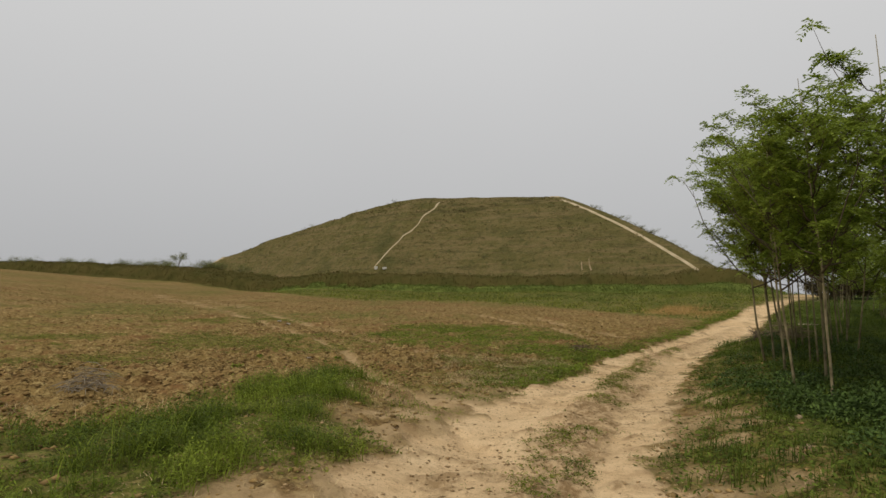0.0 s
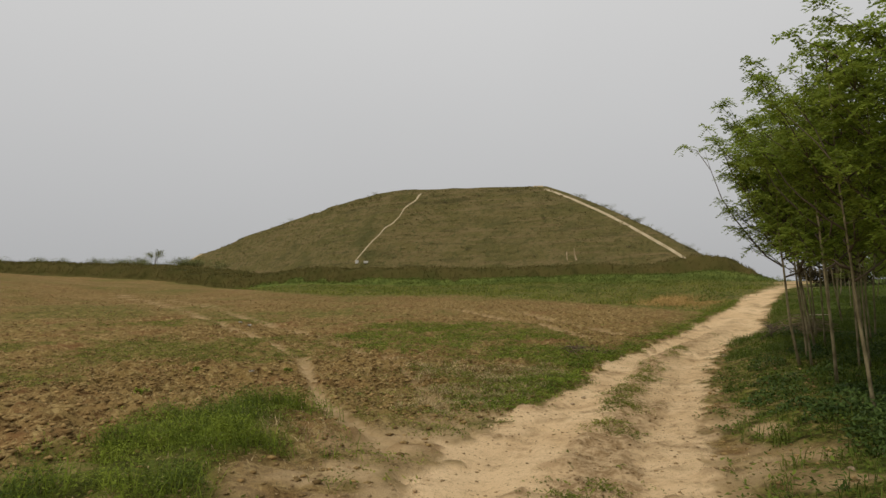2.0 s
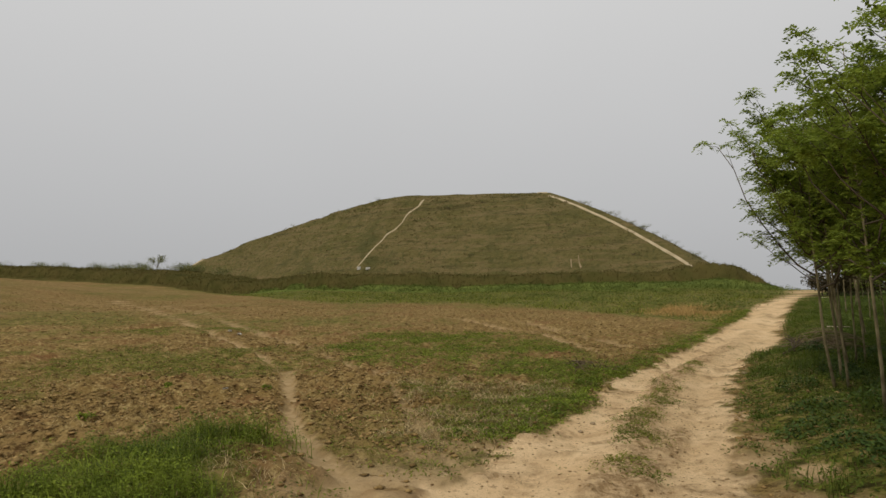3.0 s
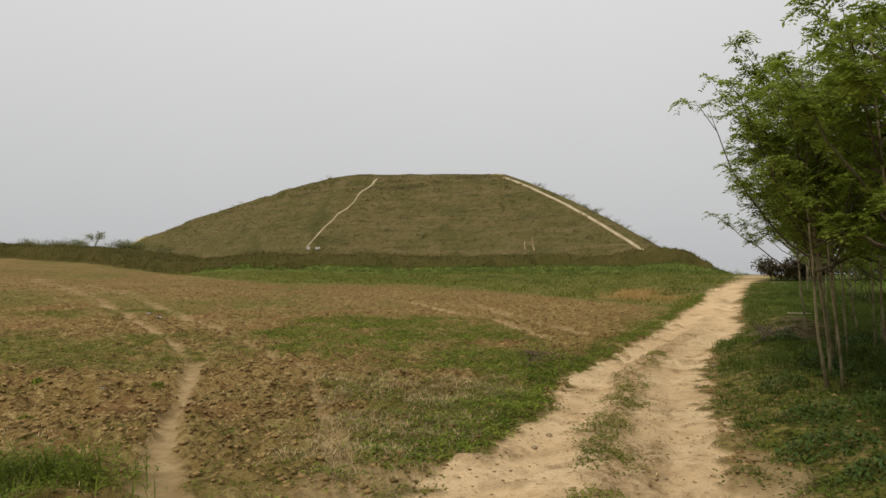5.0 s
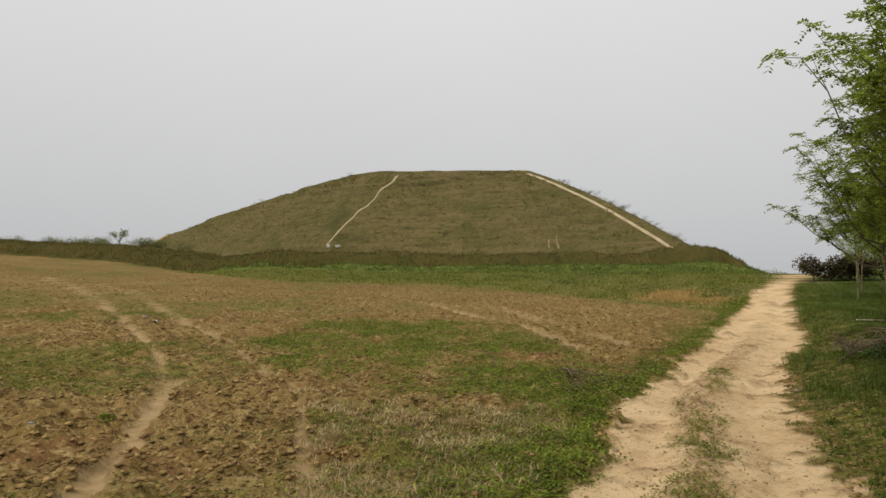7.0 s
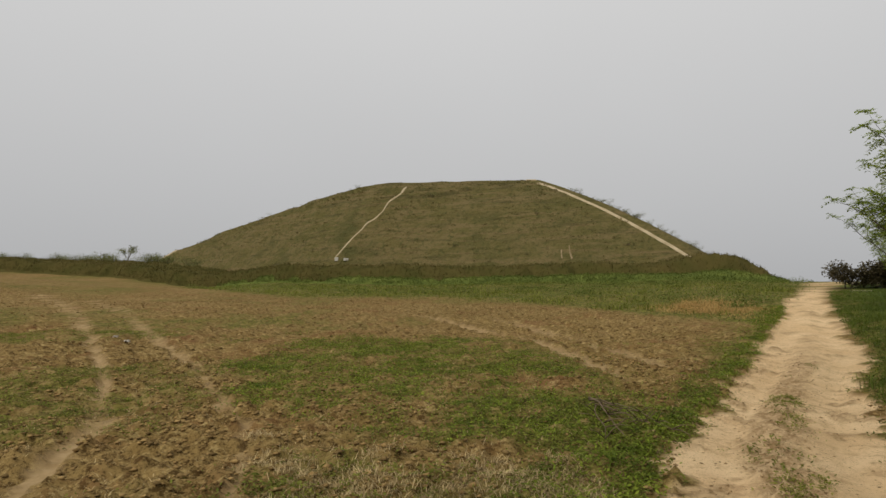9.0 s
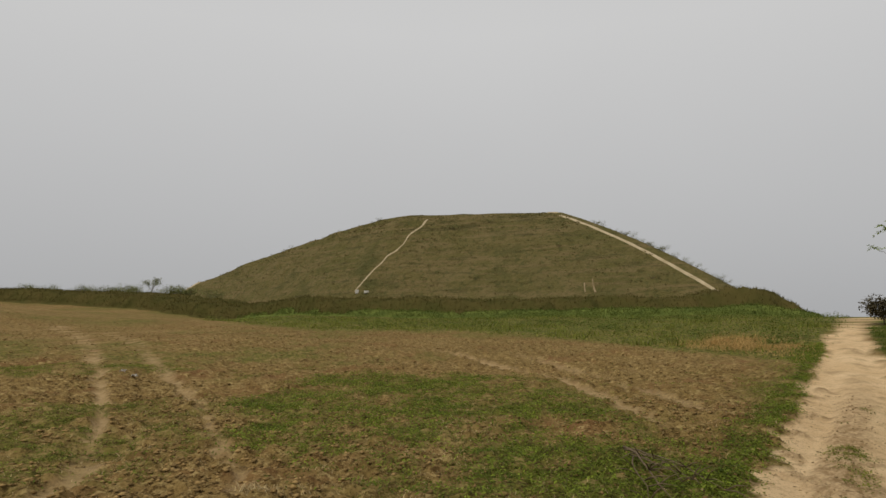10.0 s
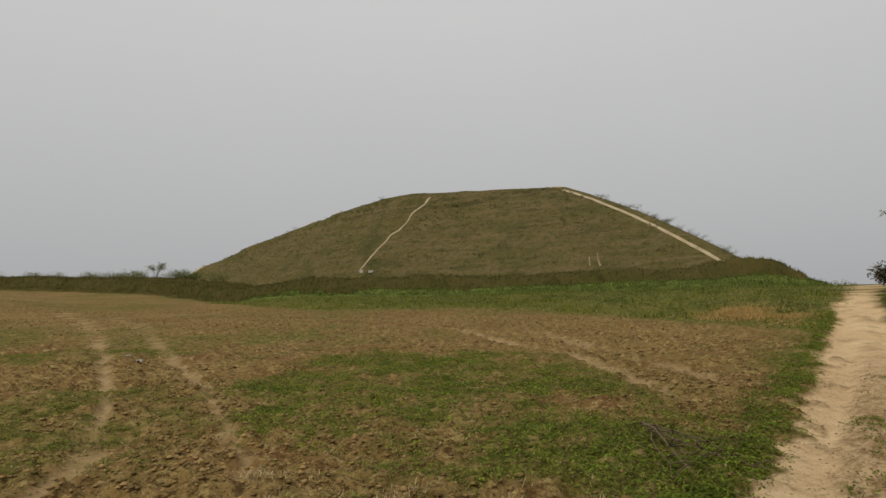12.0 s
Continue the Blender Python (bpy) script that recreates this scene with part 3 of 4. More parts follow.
hill_path("ridge_path", [on_face(u, 0, b) for u, b in ((0.10, 0.050), (0.4, 0.052), (0.7, 0.058), (0.95, 0.070))], [0.55, 0.6, 0.65, 0.7], "straight pale earth path up the ridge of the mound", 0.03)
hill_path("crest_path", [on_face(1.0, 0, 0.03), on_face(1.0, 0, 0.09), on_face(0.97, 0, 0.13)], [0.8, 0.6, 0.3], "pale worn earth at the crest of the mound")
WORN = [(0.13, 0.992), (0.3, 0.972), (0.45, 0.945), (0.58, 0.905), (0.68, 0.905), (0.80, 0.87), (0.94, 0.85)]
hill_path("worn_path", [on_face(u, 0, b) for u, b in WORN], [0.22, 0.25, 0.25, 0.28, 0.34, 0.45, 0.3], "winding trodden earth path up the face of the mound", 0.5)
hill_path("erosion_scar", [on_face(0.1, 0, 0.348), on_face(0.21, 0, 0.318)], [0.3, 0.15], "narrow bare erosion scar on the scrub slope", 0.6, M_SCAR)
hill_path("erosion_scar", [on_face(0.1, 0, 0.323), on_face(0.24, 0, 0.287)], [0.3, 0.15], "narrow bare erosion scar on the scrub slope", 0.6, M_SCAR)
hill_path("side_path", [on_face(0.1, 1, 0.96), on_face(0.22, 1, 0.965)], [0.8, 0.5], "short pale path at the far flank of the mound")

# scrub tufts over the visible slopes
hr = np.random.default_rng(12)
spots = []
for _ in range(4200):
    face = 0 if hr.random() < 0.62 else 1
    u, b = hr.random() ** 0.9, hr.random()
    x, y = on_face(u, face, b)
    keep = 0.5 + 0.5 * noise.noise((x * 0.12, y * 0.12, u * 4)) + 0.4 * noise.noise((x * 0.5, y * 0.5, 2))
    worn = face == 0 and (b < 0.05 or (u < 0.95 and abs(b - np.interp(u, [w[0] for w in WORN], [w[1] for w in WORN])) < 0.014))
    if hr.random() < keep and not worn:
        spots.append((x, y, mound_z(x, y)))
spots = np.array(spots)
rep = np.repeat(spots, 5, 0)
rep[:, :2] += hr.normal(0, 0.22, (len(rep), 2))
hh = hr.uniform(0.08, 0.22, len(rep))
v, f = blades(rep[:, 0], rep[:, 1], rep[:, 2] - 0.08, hh, hr.uniform(0.10, 0.26, len(rep)), 0.8, hr)
tagged(piece("hill_scrub", mesh_from("hill_scrub", v, f, M_SCRUB)), "low brown-green scrub and dry grass on the mound", "scrub", kind="stuff")


# ---- the belt of tall weeds before the mound ----
BELT = [(40.0, 78), (36, 75), (28, 73), (8, 77), (-13, 85), (-40, 103), (-75, 120), (-140, 128)]


def along(line, count, rnd):
    seg = [math.dist(a, b) for a, b in zip(line, line[1:])]
    out = []
    for s in rnd.uniform(0, sum(seg), count):
        for (a, b), d in zip(zip(line, line[1:]), seg):
            if s <= d:
                out.append((a[0] + (b[0] - a[0]) * s / d, a[1] + (b[1] - a[1]) * s / d))
                break
            s -= d
    return np.array(out)


def belt_height(x, seed):
    """How tall the weeds stand along the belt; rounded off where it ends by the track."""
    h = 1.65 + 1.20 * smooth(24.5, 31, x) + 0.25 * smooth(-30, -80, x)
    h = h * (1 + 0.05 * value_noise(x, x * 0, 5.0, seed) + 0.06 * value_noise(x, x * 0, 1.6, seed + 1))
    return h * np.clip((38.6 - x) / 5.5, 0, 1) ** 0.7


def weed_mass(name, front, back, tall, mat, label, seed, tufts, tuft, widen=0.0, x_end=-100.0):
    """A closed stand of weeds along the belt: a soft uneven body thick with short stems and leaves."""
    rnd = np.random.default_rng(seed)
    bx, by = [p[0] for p in BELT][::-1], [p[1] for p in BELT][::-1]
    xs = np.arange(x_end, 38.7, 0.4)
    ds = np.linspace(front - widen - 2.0, back + widen + 0.6, 30)

    def top(x, y0):
        d = y0 - np.interp(x, bx, by) + widen * smooth(2, -16, x)
        edge = 0.9 * value_noise(x, y0 * 0, 2.2, seed + 4) + 0.5 * value_noise(x, y0 * 0, 0.8, seed + 5)
        rise = smooth(front - 0.2, front + 3.2, d + edge) * smooth(back + 0.2, back - 3.0, d - widen * smooth(2, -16, x))
        lump = 1 + 0.10 * value_noise(x, y0, 1.1, seed + 6) + 0.08 * value_noise(x, y0, 0.5, seed + 7)
        return ground_z(x, y0) - 0.10 + tall * belt_height(x, seed) * rise * lump

    gx_, gd_ = np.meshgrid(xs, ds)
    gy_ = gd_ + np.interp(gx_, bx, by)
    v = np.stack([gx_, gy_, top(gx_, gy_)], 2).reshape(-1, 3)
    n_ = len(xs)
    o_ = (np.arange(len(ds) - 1)[:, None] * n_ + np.arange(n_ - 1)[None, :]).ravel()
    q = np.concatenate([np.stack([o_, o_ + 1, o_ + n_ + 1], 1), np.stack([o_, o_ + n_ + 1, o_ + n_], 1)])
    px = rnd.uniform(x_end, 38.4, tufts)
    py = np.interp(px, bx, by) + front - widen + (back - front + widen) * rnd.random(tufts) ** 1.6
    pz = top(px, py)
    k = pz > ground_z(px, py) + 0.1
    px, py, pz = px[k], py[k], pz[k]
    hh_ = tuft * rnd.uniform(0.4, 1.0, len(px)) * (1 + 0.8 * (rnd.random(len(px)) < 0.05))
    b1 = blades(px, py, pz - 0.06, hh_, rnd.uniform(0.03, 0.07, len(px)), 0.7, rnd)
    c = np.column_stack([px, py, pz + hh_ * rnd.uniform(0, 0.8, len(px))]) + rnd.normal(0, 0.06, (len(px), 3))
    b2 = leaf_quads(c, 0.13, 0.07, rnd, 0.1)
    vv, ff = joined([(v, q), b1, b2])
    return tagged(piece(name, mesh_from(name, vv, ff, mat, True)), label, "weeds", kind="stuff")


weed_mass("weed_belt", -6.2, 6.0, 1.0, M_HEDGE, "dense belt of tall brown-green weeds below the mound", 71, 36000, 0.36, 2.6)
weed_mass("weed_fringe", -9.4, -3.0, 0.40, M_HEDGE_LOW, "lower green weeds fringing the tall belt", 73, 20000, 0.30, 0.0, -22.0)


# ---- grass, weeds and clods ----
def scatter(count, x0, x1, y0, y1, rnd, power=1.0):
    return rnd.uniform(x0, x1, count), y0 + (y1 - y0) * rnd.uniform(0, 1, count) ** power


def grass(name, mat, x, y, tall, wide, per, spread, rnd, label, category="grass", lean=0.6):
    z = ground_z(x, y)
    r = np.repeat(np.column_stack([x, y, z, tall]), per, 0)
    off = rnd.normal(0, spread, (len(r), 2))
    r[:, :2] += off
    h = r[:, 3] * rnd.uniform(0.4, 1.1, len(r))
    v, f = blades(r[:, 0], r[:, 1], r[:, 2] - 0.015, h, wide * rnd.uniform(0.6, 1.3, len(r)), lean, rnd)
    return tagged(piece(name, mesh_from(name, v, f, mat)), label, category, kind="stuff")


def herbs(name, mat, x, y, tall, leaf, per, spread, rnd, label, category="grass"):
    """Low leafy ground cover: small leaves heaped in clumps."""
    r = np.repeat(np.column_stack([x, y, ground_z(x, y), tall]), per, 0)
    off = rnd.normal(0, spread, (len(r), 2))
    dome = np.exp(-(np.hypot(off[:, 0], off[:, 1]) / (1.6 * spread)) ** 2)
    c = np.column_stack([r[:, :2] + off, r[:, 2] + r[:, 3] * dome * rnd.uniform(0.15, 1.0, len(r))])
    v, f = leaf_quads(c, leaf, leaf * 0.42, rnd, 0.0)
    return tagged(piece(name, mesh_from(name, v, f, mat)), label, category, kind="stuff")


gr = np.random.default_rng(31)
# lush verge on the bank
x, y = scatter(16000, -6.5, 0.2, 2.0, 10.0, gr)
k = (gr.random(len(x)) < green_mask(x, y) ** 1.5) & (inside(x, y, VERGE) > -0.5)
x, y = x[k], y[k]
lush = np.clip(0.70 * value_noise(x, y, 0.55, 81) + 0.75 * value_noise(x, y, 0.26, 87) + 0.40, 0, 1)
k = gr.random(len(x)) < 1.6 * (lush - 0.10)
x, y, lush = x[k], y[k], lush[k]
# noise picks clumps whose darker colour paints deep shadows into the verge
deep = value_noise(x, y, 0.8, 103) + 0.5 * value_noise(x, y, 0.3, 104) > 0.30
for mat, pick, label in ((M_GRASS, ~deep, "lush bright green herbs on the bank by the track"), (M_SHADE, deep, "lush green herbs coloured darker as shadow on the bank by the track")):
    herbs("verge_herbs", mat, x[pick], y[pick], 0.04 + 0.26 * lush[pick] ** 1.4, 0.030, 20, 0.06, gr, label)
k = gr.random(len(x)) < 0.4
grass("verge_grass", M_GRASS, x[k], y[k], 0.05 + 0.22 * lush[k] ** 1.4, 0.006, 9, 0.07, gr, "lush bright green grass on the bank by the track", lean=1.7)
# short meadow and field herbs
x, y = scatter(64000, -12, 8.5, 4.0, 27, gr, 1.15)
k = (gr.random(len(x)) < green_mask(x, y) ** 1.2) & (x < road_right(y)) & (inside(x, y, VERGE) < 0.1)
x, y = x[k], y[k]
herbs("field_herbs", M_DULL, x, y, 0.025 + 0.035 * np.clip(value_noise(x, y, 0.9, 82) + 0.4, 0, 1), 0.044, 9, 0.07, gr, "short patchy green herbs over the field")
k = gr.random(len(x)) < 0.3
grass("field_grass", M_DULL, x[k], y[k], np.full(k.sum(), 0.06), 0.007, 4, 0.05, gr, "short patchy green grass over the field", lean=1.0)
x, y = scatter(15000, -2.5, 5.2, 9.6, 25.5, gr)
k = (inside(x, y, MEADOW) > -0.1) & (gr.random(len(x)) < green_mask(x, y))
herbs("meadow_herbs", M_GRASS, x[k], y[k], gr.uniform(0.03, 0.11, k.sum()), 0.05, 8, 0.08, gr, "dense yellow-green herbs of the meadow patch")
# grass on the hump between the wheel tracks
y = gr.uniform(4.5, 22, 5200)
x = hump_line(y) + (road_right(y) - road_left(y)) * gr.normal(0, 0.075, len(y))
k = value_noise(x, y, 0.55, 41) + 0.35 * value_noise(x, y, 0.33, 21) + 0.25 * value_noise(x, y, 2.0, 42) + 0.5 * value_noise(x, y, 0.16, 43) > 0.48
x, y = x[k], y[k]
herbs("track_hump_herbs", M_DULL, x, y, gr.uniform(0.02, 0.07, len(x)), 0.03, 8, 0.05, gr, "low green tufts on the hump between the wheel tracks")
# grass along both edges of the track and under the trees
y = gr.uniform(3.5, 32, 9000)
x = road_left(y) - np.abs(gr.normal(0.1, 0.45, len(y)))
k = (y > 9.6) & (gr.random(len(x)) < green_mask(x, y))
xa, ya = x[k], y[k]
y = 3.0 + 38 * gr.uniform(0, 1, 22000) ** 1.35
x = road_right(y) + 0.1 + gr.uniform(0, 1, len(y)) ** 1.3 * 6.5
k = gr.random(len(x)) < green_mask(x, y) ** 1.4
x, y = x[k], y[k]
lush = np.clip(value_noise(x, y, 1.1, 83) + 0.35, 0, 1)
# the shade under the trees is painted into this growth by the darker grass colour
herbs("track_side_herbs", M_SHADE, x, y, 0.04 + 0.17 * lush, 0.050, 5, 0.065, gr, "low green herbs coloured darker for shade under the roadside trees")
k = (gr.random(len(x)) < 0.35) & (green_mask(x, y) > 0.6)
grass("track_side_grass", M_SHADE, x[k], y[k], 0.08 + 0.20 * lush[k], 0.008, 5, 0.05, gr, "green grass coloured darker for shade under the roadside trees", lean=0.9)
herbs("track_edge_herbs", M_GRASS, xa, ya, gr.uniform(0.03, 0.09, len(xa)), 0.046, 6, 0.065, gr, "low green herbs along the edge of the track")
# far grass strip between the field and the weed belt
x, y = scatter(16000, -40, 36, 22, 84, gr)
k = (gr.random(len(x)) < green_mask(x, y)) & (y > far_green_edge(x)) & (x < road_left(y) - 0.1)
x, y = x[k], y[k]
herbs("rough_grass", M_DULL, x, y, 0.05 + 0.45 * np.clip(value_noise(x, y, 2.6, 84) - 0.25, 0, 1) * smooth(72, 60, y), 0.13, 6, 0.35, gr, "rough green grass strip beyond the tilled field")
# clumps of taller weeds before the belt
x, y = scatter(2600, -30, 34, 30, 76, gr)
belt_y = np.interp(x, [p[0] for p in BELT][::-1], [p[1] for p in BELT][::-1])
k = (y > far_green_edge(x) + 2) & (y < belt_y - 5) & (x < road_left(y) - 0.6) & (value_noise(x, y * 1.6, 3.4, 27) + 0.04 * (y - far_green_edge(x)) + gr.normal(0, 0.25, len(x)) > 0.8)
herbs("strip_weeds", M_HEDGE_LOW, x[k], y[k], gr.uniform(0.20, 0.60, k.sum()), 0.13, 40, 0.32, gr, "clumps of green weeds before the tall weed belt", "weeds")
k = (y > far_green_edge(x) + 1) & (y < belt_y - 4) & (x < road_left(y) - 0.6) & ~k & (gr.random(len(x)) < 0.4)
grass("strip_grass", M_DULL, x[k], y[k], gr.uniform(0.15, 0.40, k.sum()), 0.03, 30, 0.40, gr, "pale green tussocks before the tall weed belt", lean=1.2)
# dead tufts and dark weeds on the thin ground by the track
x, y = scatter(13000, -0.6, 3.2, 9.6, 15.0, gr)
k = (inside(x, y, THIN) + 0.3 * value_noise(x, y, 0.5, 35) > -0.1) & (value_noise(x, y, 0.45, 36) + gr.normal(0, 0.3, len(x)) > -0.1)
grass("dead_tufts", M_STRAW, x[k], y[k], gr.uniform(0.03, 0.08, k.sum()), 0.006, 7, 0.05, gr, "bleached dead grass tufts on thin ground by the track", "grass", 2.2)
x = np.concatenate([gr.normal(cx, 0.20, 26) for cx in (0.15, 0.79, 0.54, 1.34, 1.0)])
y = np.concatenate([gr.normal(cy, 0.16, 26) for cy in (13.1, 13.0, 12.5, 13.6, 12.1)])
herbs("thin_ground_weeds", M_DULL, x, y, gr.uniform(0.06, 0.15, len(x)), 0.045, 14, 0.07, gr, "dark green weeds among dead grass by the track", "weeds")
# dry orange grass
x, y = gr.normal(12.5, 0.85, 900), gr.normal(32.0, 1.8, 900)
k = (x < road_left(y) - 0.3) & (value_noise(x, y, 0.9, 100) + gr.normal(0, 0.3, len(x)) > -0.2)
grass("dry_grass", M_ORANGE, x[k], y[k], 0.14 + 0.46 * np.clip(value_noise(x[k], y[k], 0.8, 101) + 0.3, 0, 1) * gr.random(k.sum()), 0.013, 10, 0.20, gr, "clump of dry orange-brown grass by the track", lean=1.8)
# straw litter lying on the field
x, y = scatter(38000, -8, 7.5, 2.6, 21, gr, 1.2)
k = ((x < road_left(y) + 0.2) | (churned_mask(x, y) > 0.3) | (x > road_right(y) - 0.2)) & (value_noise(x, y, 0.8, 85) + 0.4 * value_noise(x, y, 0.25, 88) + gr.normal(0, 0.35, len(x)) > 0.12) & (rut_mask(x, y) < 0.5)
grass("straw", M_STRAW, x[k], y[k], gr.uniform(0.02, 0.045, k.sum()), 0.006, 3, 0.05, gr, "bleached straw and dead grass on the soil", "straw", 3.0)


def clods(name, mat, x, y, size, rnd, label, category):
    """Small broken lumps, each a squashed uneven octahedron."""
    k = len(x)
    unit = np.array([(1.2, 0, 0), (0, 1, 0), (-1.1, 0, 0), (0, -1.1, 0), (0.2, 0.1, 0.45), (0, 0, -0.5)])
    tri = np.array([(0, 1, 4), (1, 2, 4), (2, 3, 4), (3, 0, 4), (1, 0, 5), (2, 1, 5), (3, 2, 5), (0, 3, 5)])
    a = rnd.uniform(0, 6.28, k)
    u = unit[None] * rnd.uniform(0.55, 1.25, (k, 6, 3))
    rx = u[..., 0] * np.cos(a)[:, None] - u[..., 1] * np.sin(a)[:, None]
    ry = u[..., 0] * np.sin(a)[:, None] + u[..., 1] * np.cos(a)[:, None]
    v = np.stack([rx, ry, u[..., 2]], 2) * size[:, None, None] + np.stack([x, y, ground_z(x, y) + size * 0.15], 1)[:, None]
    f = (np.arange(k)[:, None, None] * 6 + tri[None]).reshape(-1, 3)
    return tagged(piece(name, mesh_from(name, v.reshape(-1, 3), f, mat)), label, category, kind="stuff")


x, y = scatter(80000, -8, 7, 3.5, 21, gr, 1.2)
k = ((x < road_left(y) - 0.1) | (x > road_right(y))) & (gr.random(len(x)) > 0.9 * green_mask(x, y)) & (rut_mask(x, y) < 0.4) & ((y > 9.3) | (x < -2.2) | (gr.random(len(x)) < 0.25)) & (gr.random(len(x)) < 0.65 + 0.5 * value_noise(x, y, 1.4, 86))
clods("soil_clods", M_CLOD, x[k], y[k], 0.011 + 0.036 * gr.random(k.sum()) ** 1.8, gr, "loose brown clods of tilled soil", "soil")
x, y = scatter(34000, -26, 10, 22, 50, gr)
k = (x < road_left(y) - 0.4) & (y < far_green_edge(x) + 1) & (gr.random(len(x)) > 0.8 * green_mask(x, y)) & (rut_mask(x, y) < 0.3) & (gr.random(len(x)) < 0.5 + 0.6 * value_noise(x, y, 3.0, 89))
clods("far_soil_clods", simple("dry_far_clod", (0.205, 0.132, 0.050), (0.300, 0.205, 0.082), 3, 1.0, spec=0.1, per_piece=0.3), x[k], y[k], 0.020 + 0.045 * gr.random(k.sum()) ** 2.0, gr, "loose brown clods of tilled soil", "soil")
x, y = scatter(64000, -2.4, 9, 2.6, 22, gr, 1.3)
k = (x > road_left(y) - 1.2) & (x < road_right(y) + 0.5) & (gr.random(len(x)) < 0.30 + 0.8 * churned_mask(x, y) + 0.3 * value_noise(x, y, 0.6, 99))
clods("track_crumbs", simple("track_crumb_earth", (0.21, 0.138, 0.065), (0.43, 0.30, 0.155), 3, 1.0, per_piece=0.3), x[k], y[k], 0.004 + 0.019 * gr.random(k.sum()) ** 3, gr, "dry crumbs of earth on the sandy track", "soil")


def weed_patch(x, y, tall, radius, rnd):
    """A leafy weed: broad leaves stacked loosely over a few stems."""
    n = int(360 * (radius / 0.35))
    r = radius * np.sqrt(rnd.random(n))
    a = rnd.uniform(0, 6.28, n)
    zz = tall * (1 - (r / radius) ** 2 * 0.7) * rnd.uniform(0.12, 1.0, n)
    c = np.column_stack([x + r * np.cos(a), y + r * np.sin(a), zz])
    c[:, 2] += ground_z(c[:, 0], c[:, 1])
    v, f = leaf_quads(c, 0.050, 0.027, rnd)
    return v, f


wr = np.random.default_rng(44)
leafy = []
for wx, wy in [(4.2, 8.8), (4.6, 8.1), (3.9, 6.3), (4.1, 7.4), (4.6, 6.7), (4.9, 7.3), (5.2, 9.2), (4.4, 9.6), (5.0, 10.6), (5.6, 12.0), (5.9, 8.3), (6.4, 9.4), (6.7, 11.6), (5.4, 6.1), (6.0, 7.0), (4.9, 5.2)]:
    leafy.append(weed_patch(wx, wy, wr.uniform(0.10, 0.24), wr.uniform(0.22, 0.40), wr))
for _ in range(34):
    leafy.append(weed_patch(wr.uniform(3.7, 5.6), wr.uniform(4.6, 8.6), wr.uniform(0.16, 0.34), wr.uniform(0.22, 0.40), wr))
for _ in range(80):
    wy = 4.2 + 12 * wr.random() ** 1.2
    wx = float(road_right(wy)) + wr.uniform(1.5, 4.8)
    leafy.append(weed_patch(wx, wy, wr.uniform(0.10, 0.30), wr.uniform(0.18, 0.36), wr))
tagged(piece("leafy_weeds", mesh_from("leafy_weeds", *joined(leafy), M_WEED)), "dark blue-green leafy weeds beside the track", "weeds", kind="stuff")
for wx, wy, ws in [(-2.9, 11.6, 0.14), (-2.2, 13.4, 0.12), (-4.0, 14.0, 0.12), (-3.2, 9.9, 0.14)]:
    me = mesh_from("field_weed", *weed_patch(wx, wy, 0.06, ws * 0.75, wr), M_GRASS)
    tagged(piece("field_weed", me), "small green weed rosette growing on the field", "weed", group="field weeds")


# ---- trees ----
def spray_leaves(centres, dirs, rnd, size=1.0):
    """Feathery compound leaves: paired leaflets along a drooping stalk."""
    chunks = []
    c, d = np.asarray(centres), np.asarray(dirs)
    for step in range(6):
        for sgn in (-1, 1):
            t = (step - 1) * 0.032 * size
            s = np.column_stack([-d[:, 1], d[:, 0], np.full(len(d), 0.15)]) * sgn
            base = c + d * t + np.array([0, 0, -0.10 * (step / 6) ** 2 * size])
            tip = base + (s * 0.060 + d * 0.030) * size * rnd.uniform(0.7, 1.2, (len(c), 1)) + np.column_stack([np.zeros(len(c)), np.zeros(len(c)), rnd.uniform(-0.035, 0.012, len(c)) * size])
            half = np.cross(tip - base, np.array([0, 0, 1.0]))
            half /= np.linalg.norm(half, axis=1)[:, None] + 1e-9
            half = half * 0.016 * size + np.column_stack([np.zeros(len(c)), np.zeros(len(c)), rnd.uniform(-0.008, 0.008, len(c))])
            mid = (base + tip) / 2
            v = np.stack([base, mid + half, tip, mid - half], 1).reshape(-1, 3)
            o = np.arange(len(c))[:, None] * 4
            chunks.append((v, np.concatenate([o + [0, 1, 2], o + [0, 2, 3]], 0)))
    return joined(chunks)


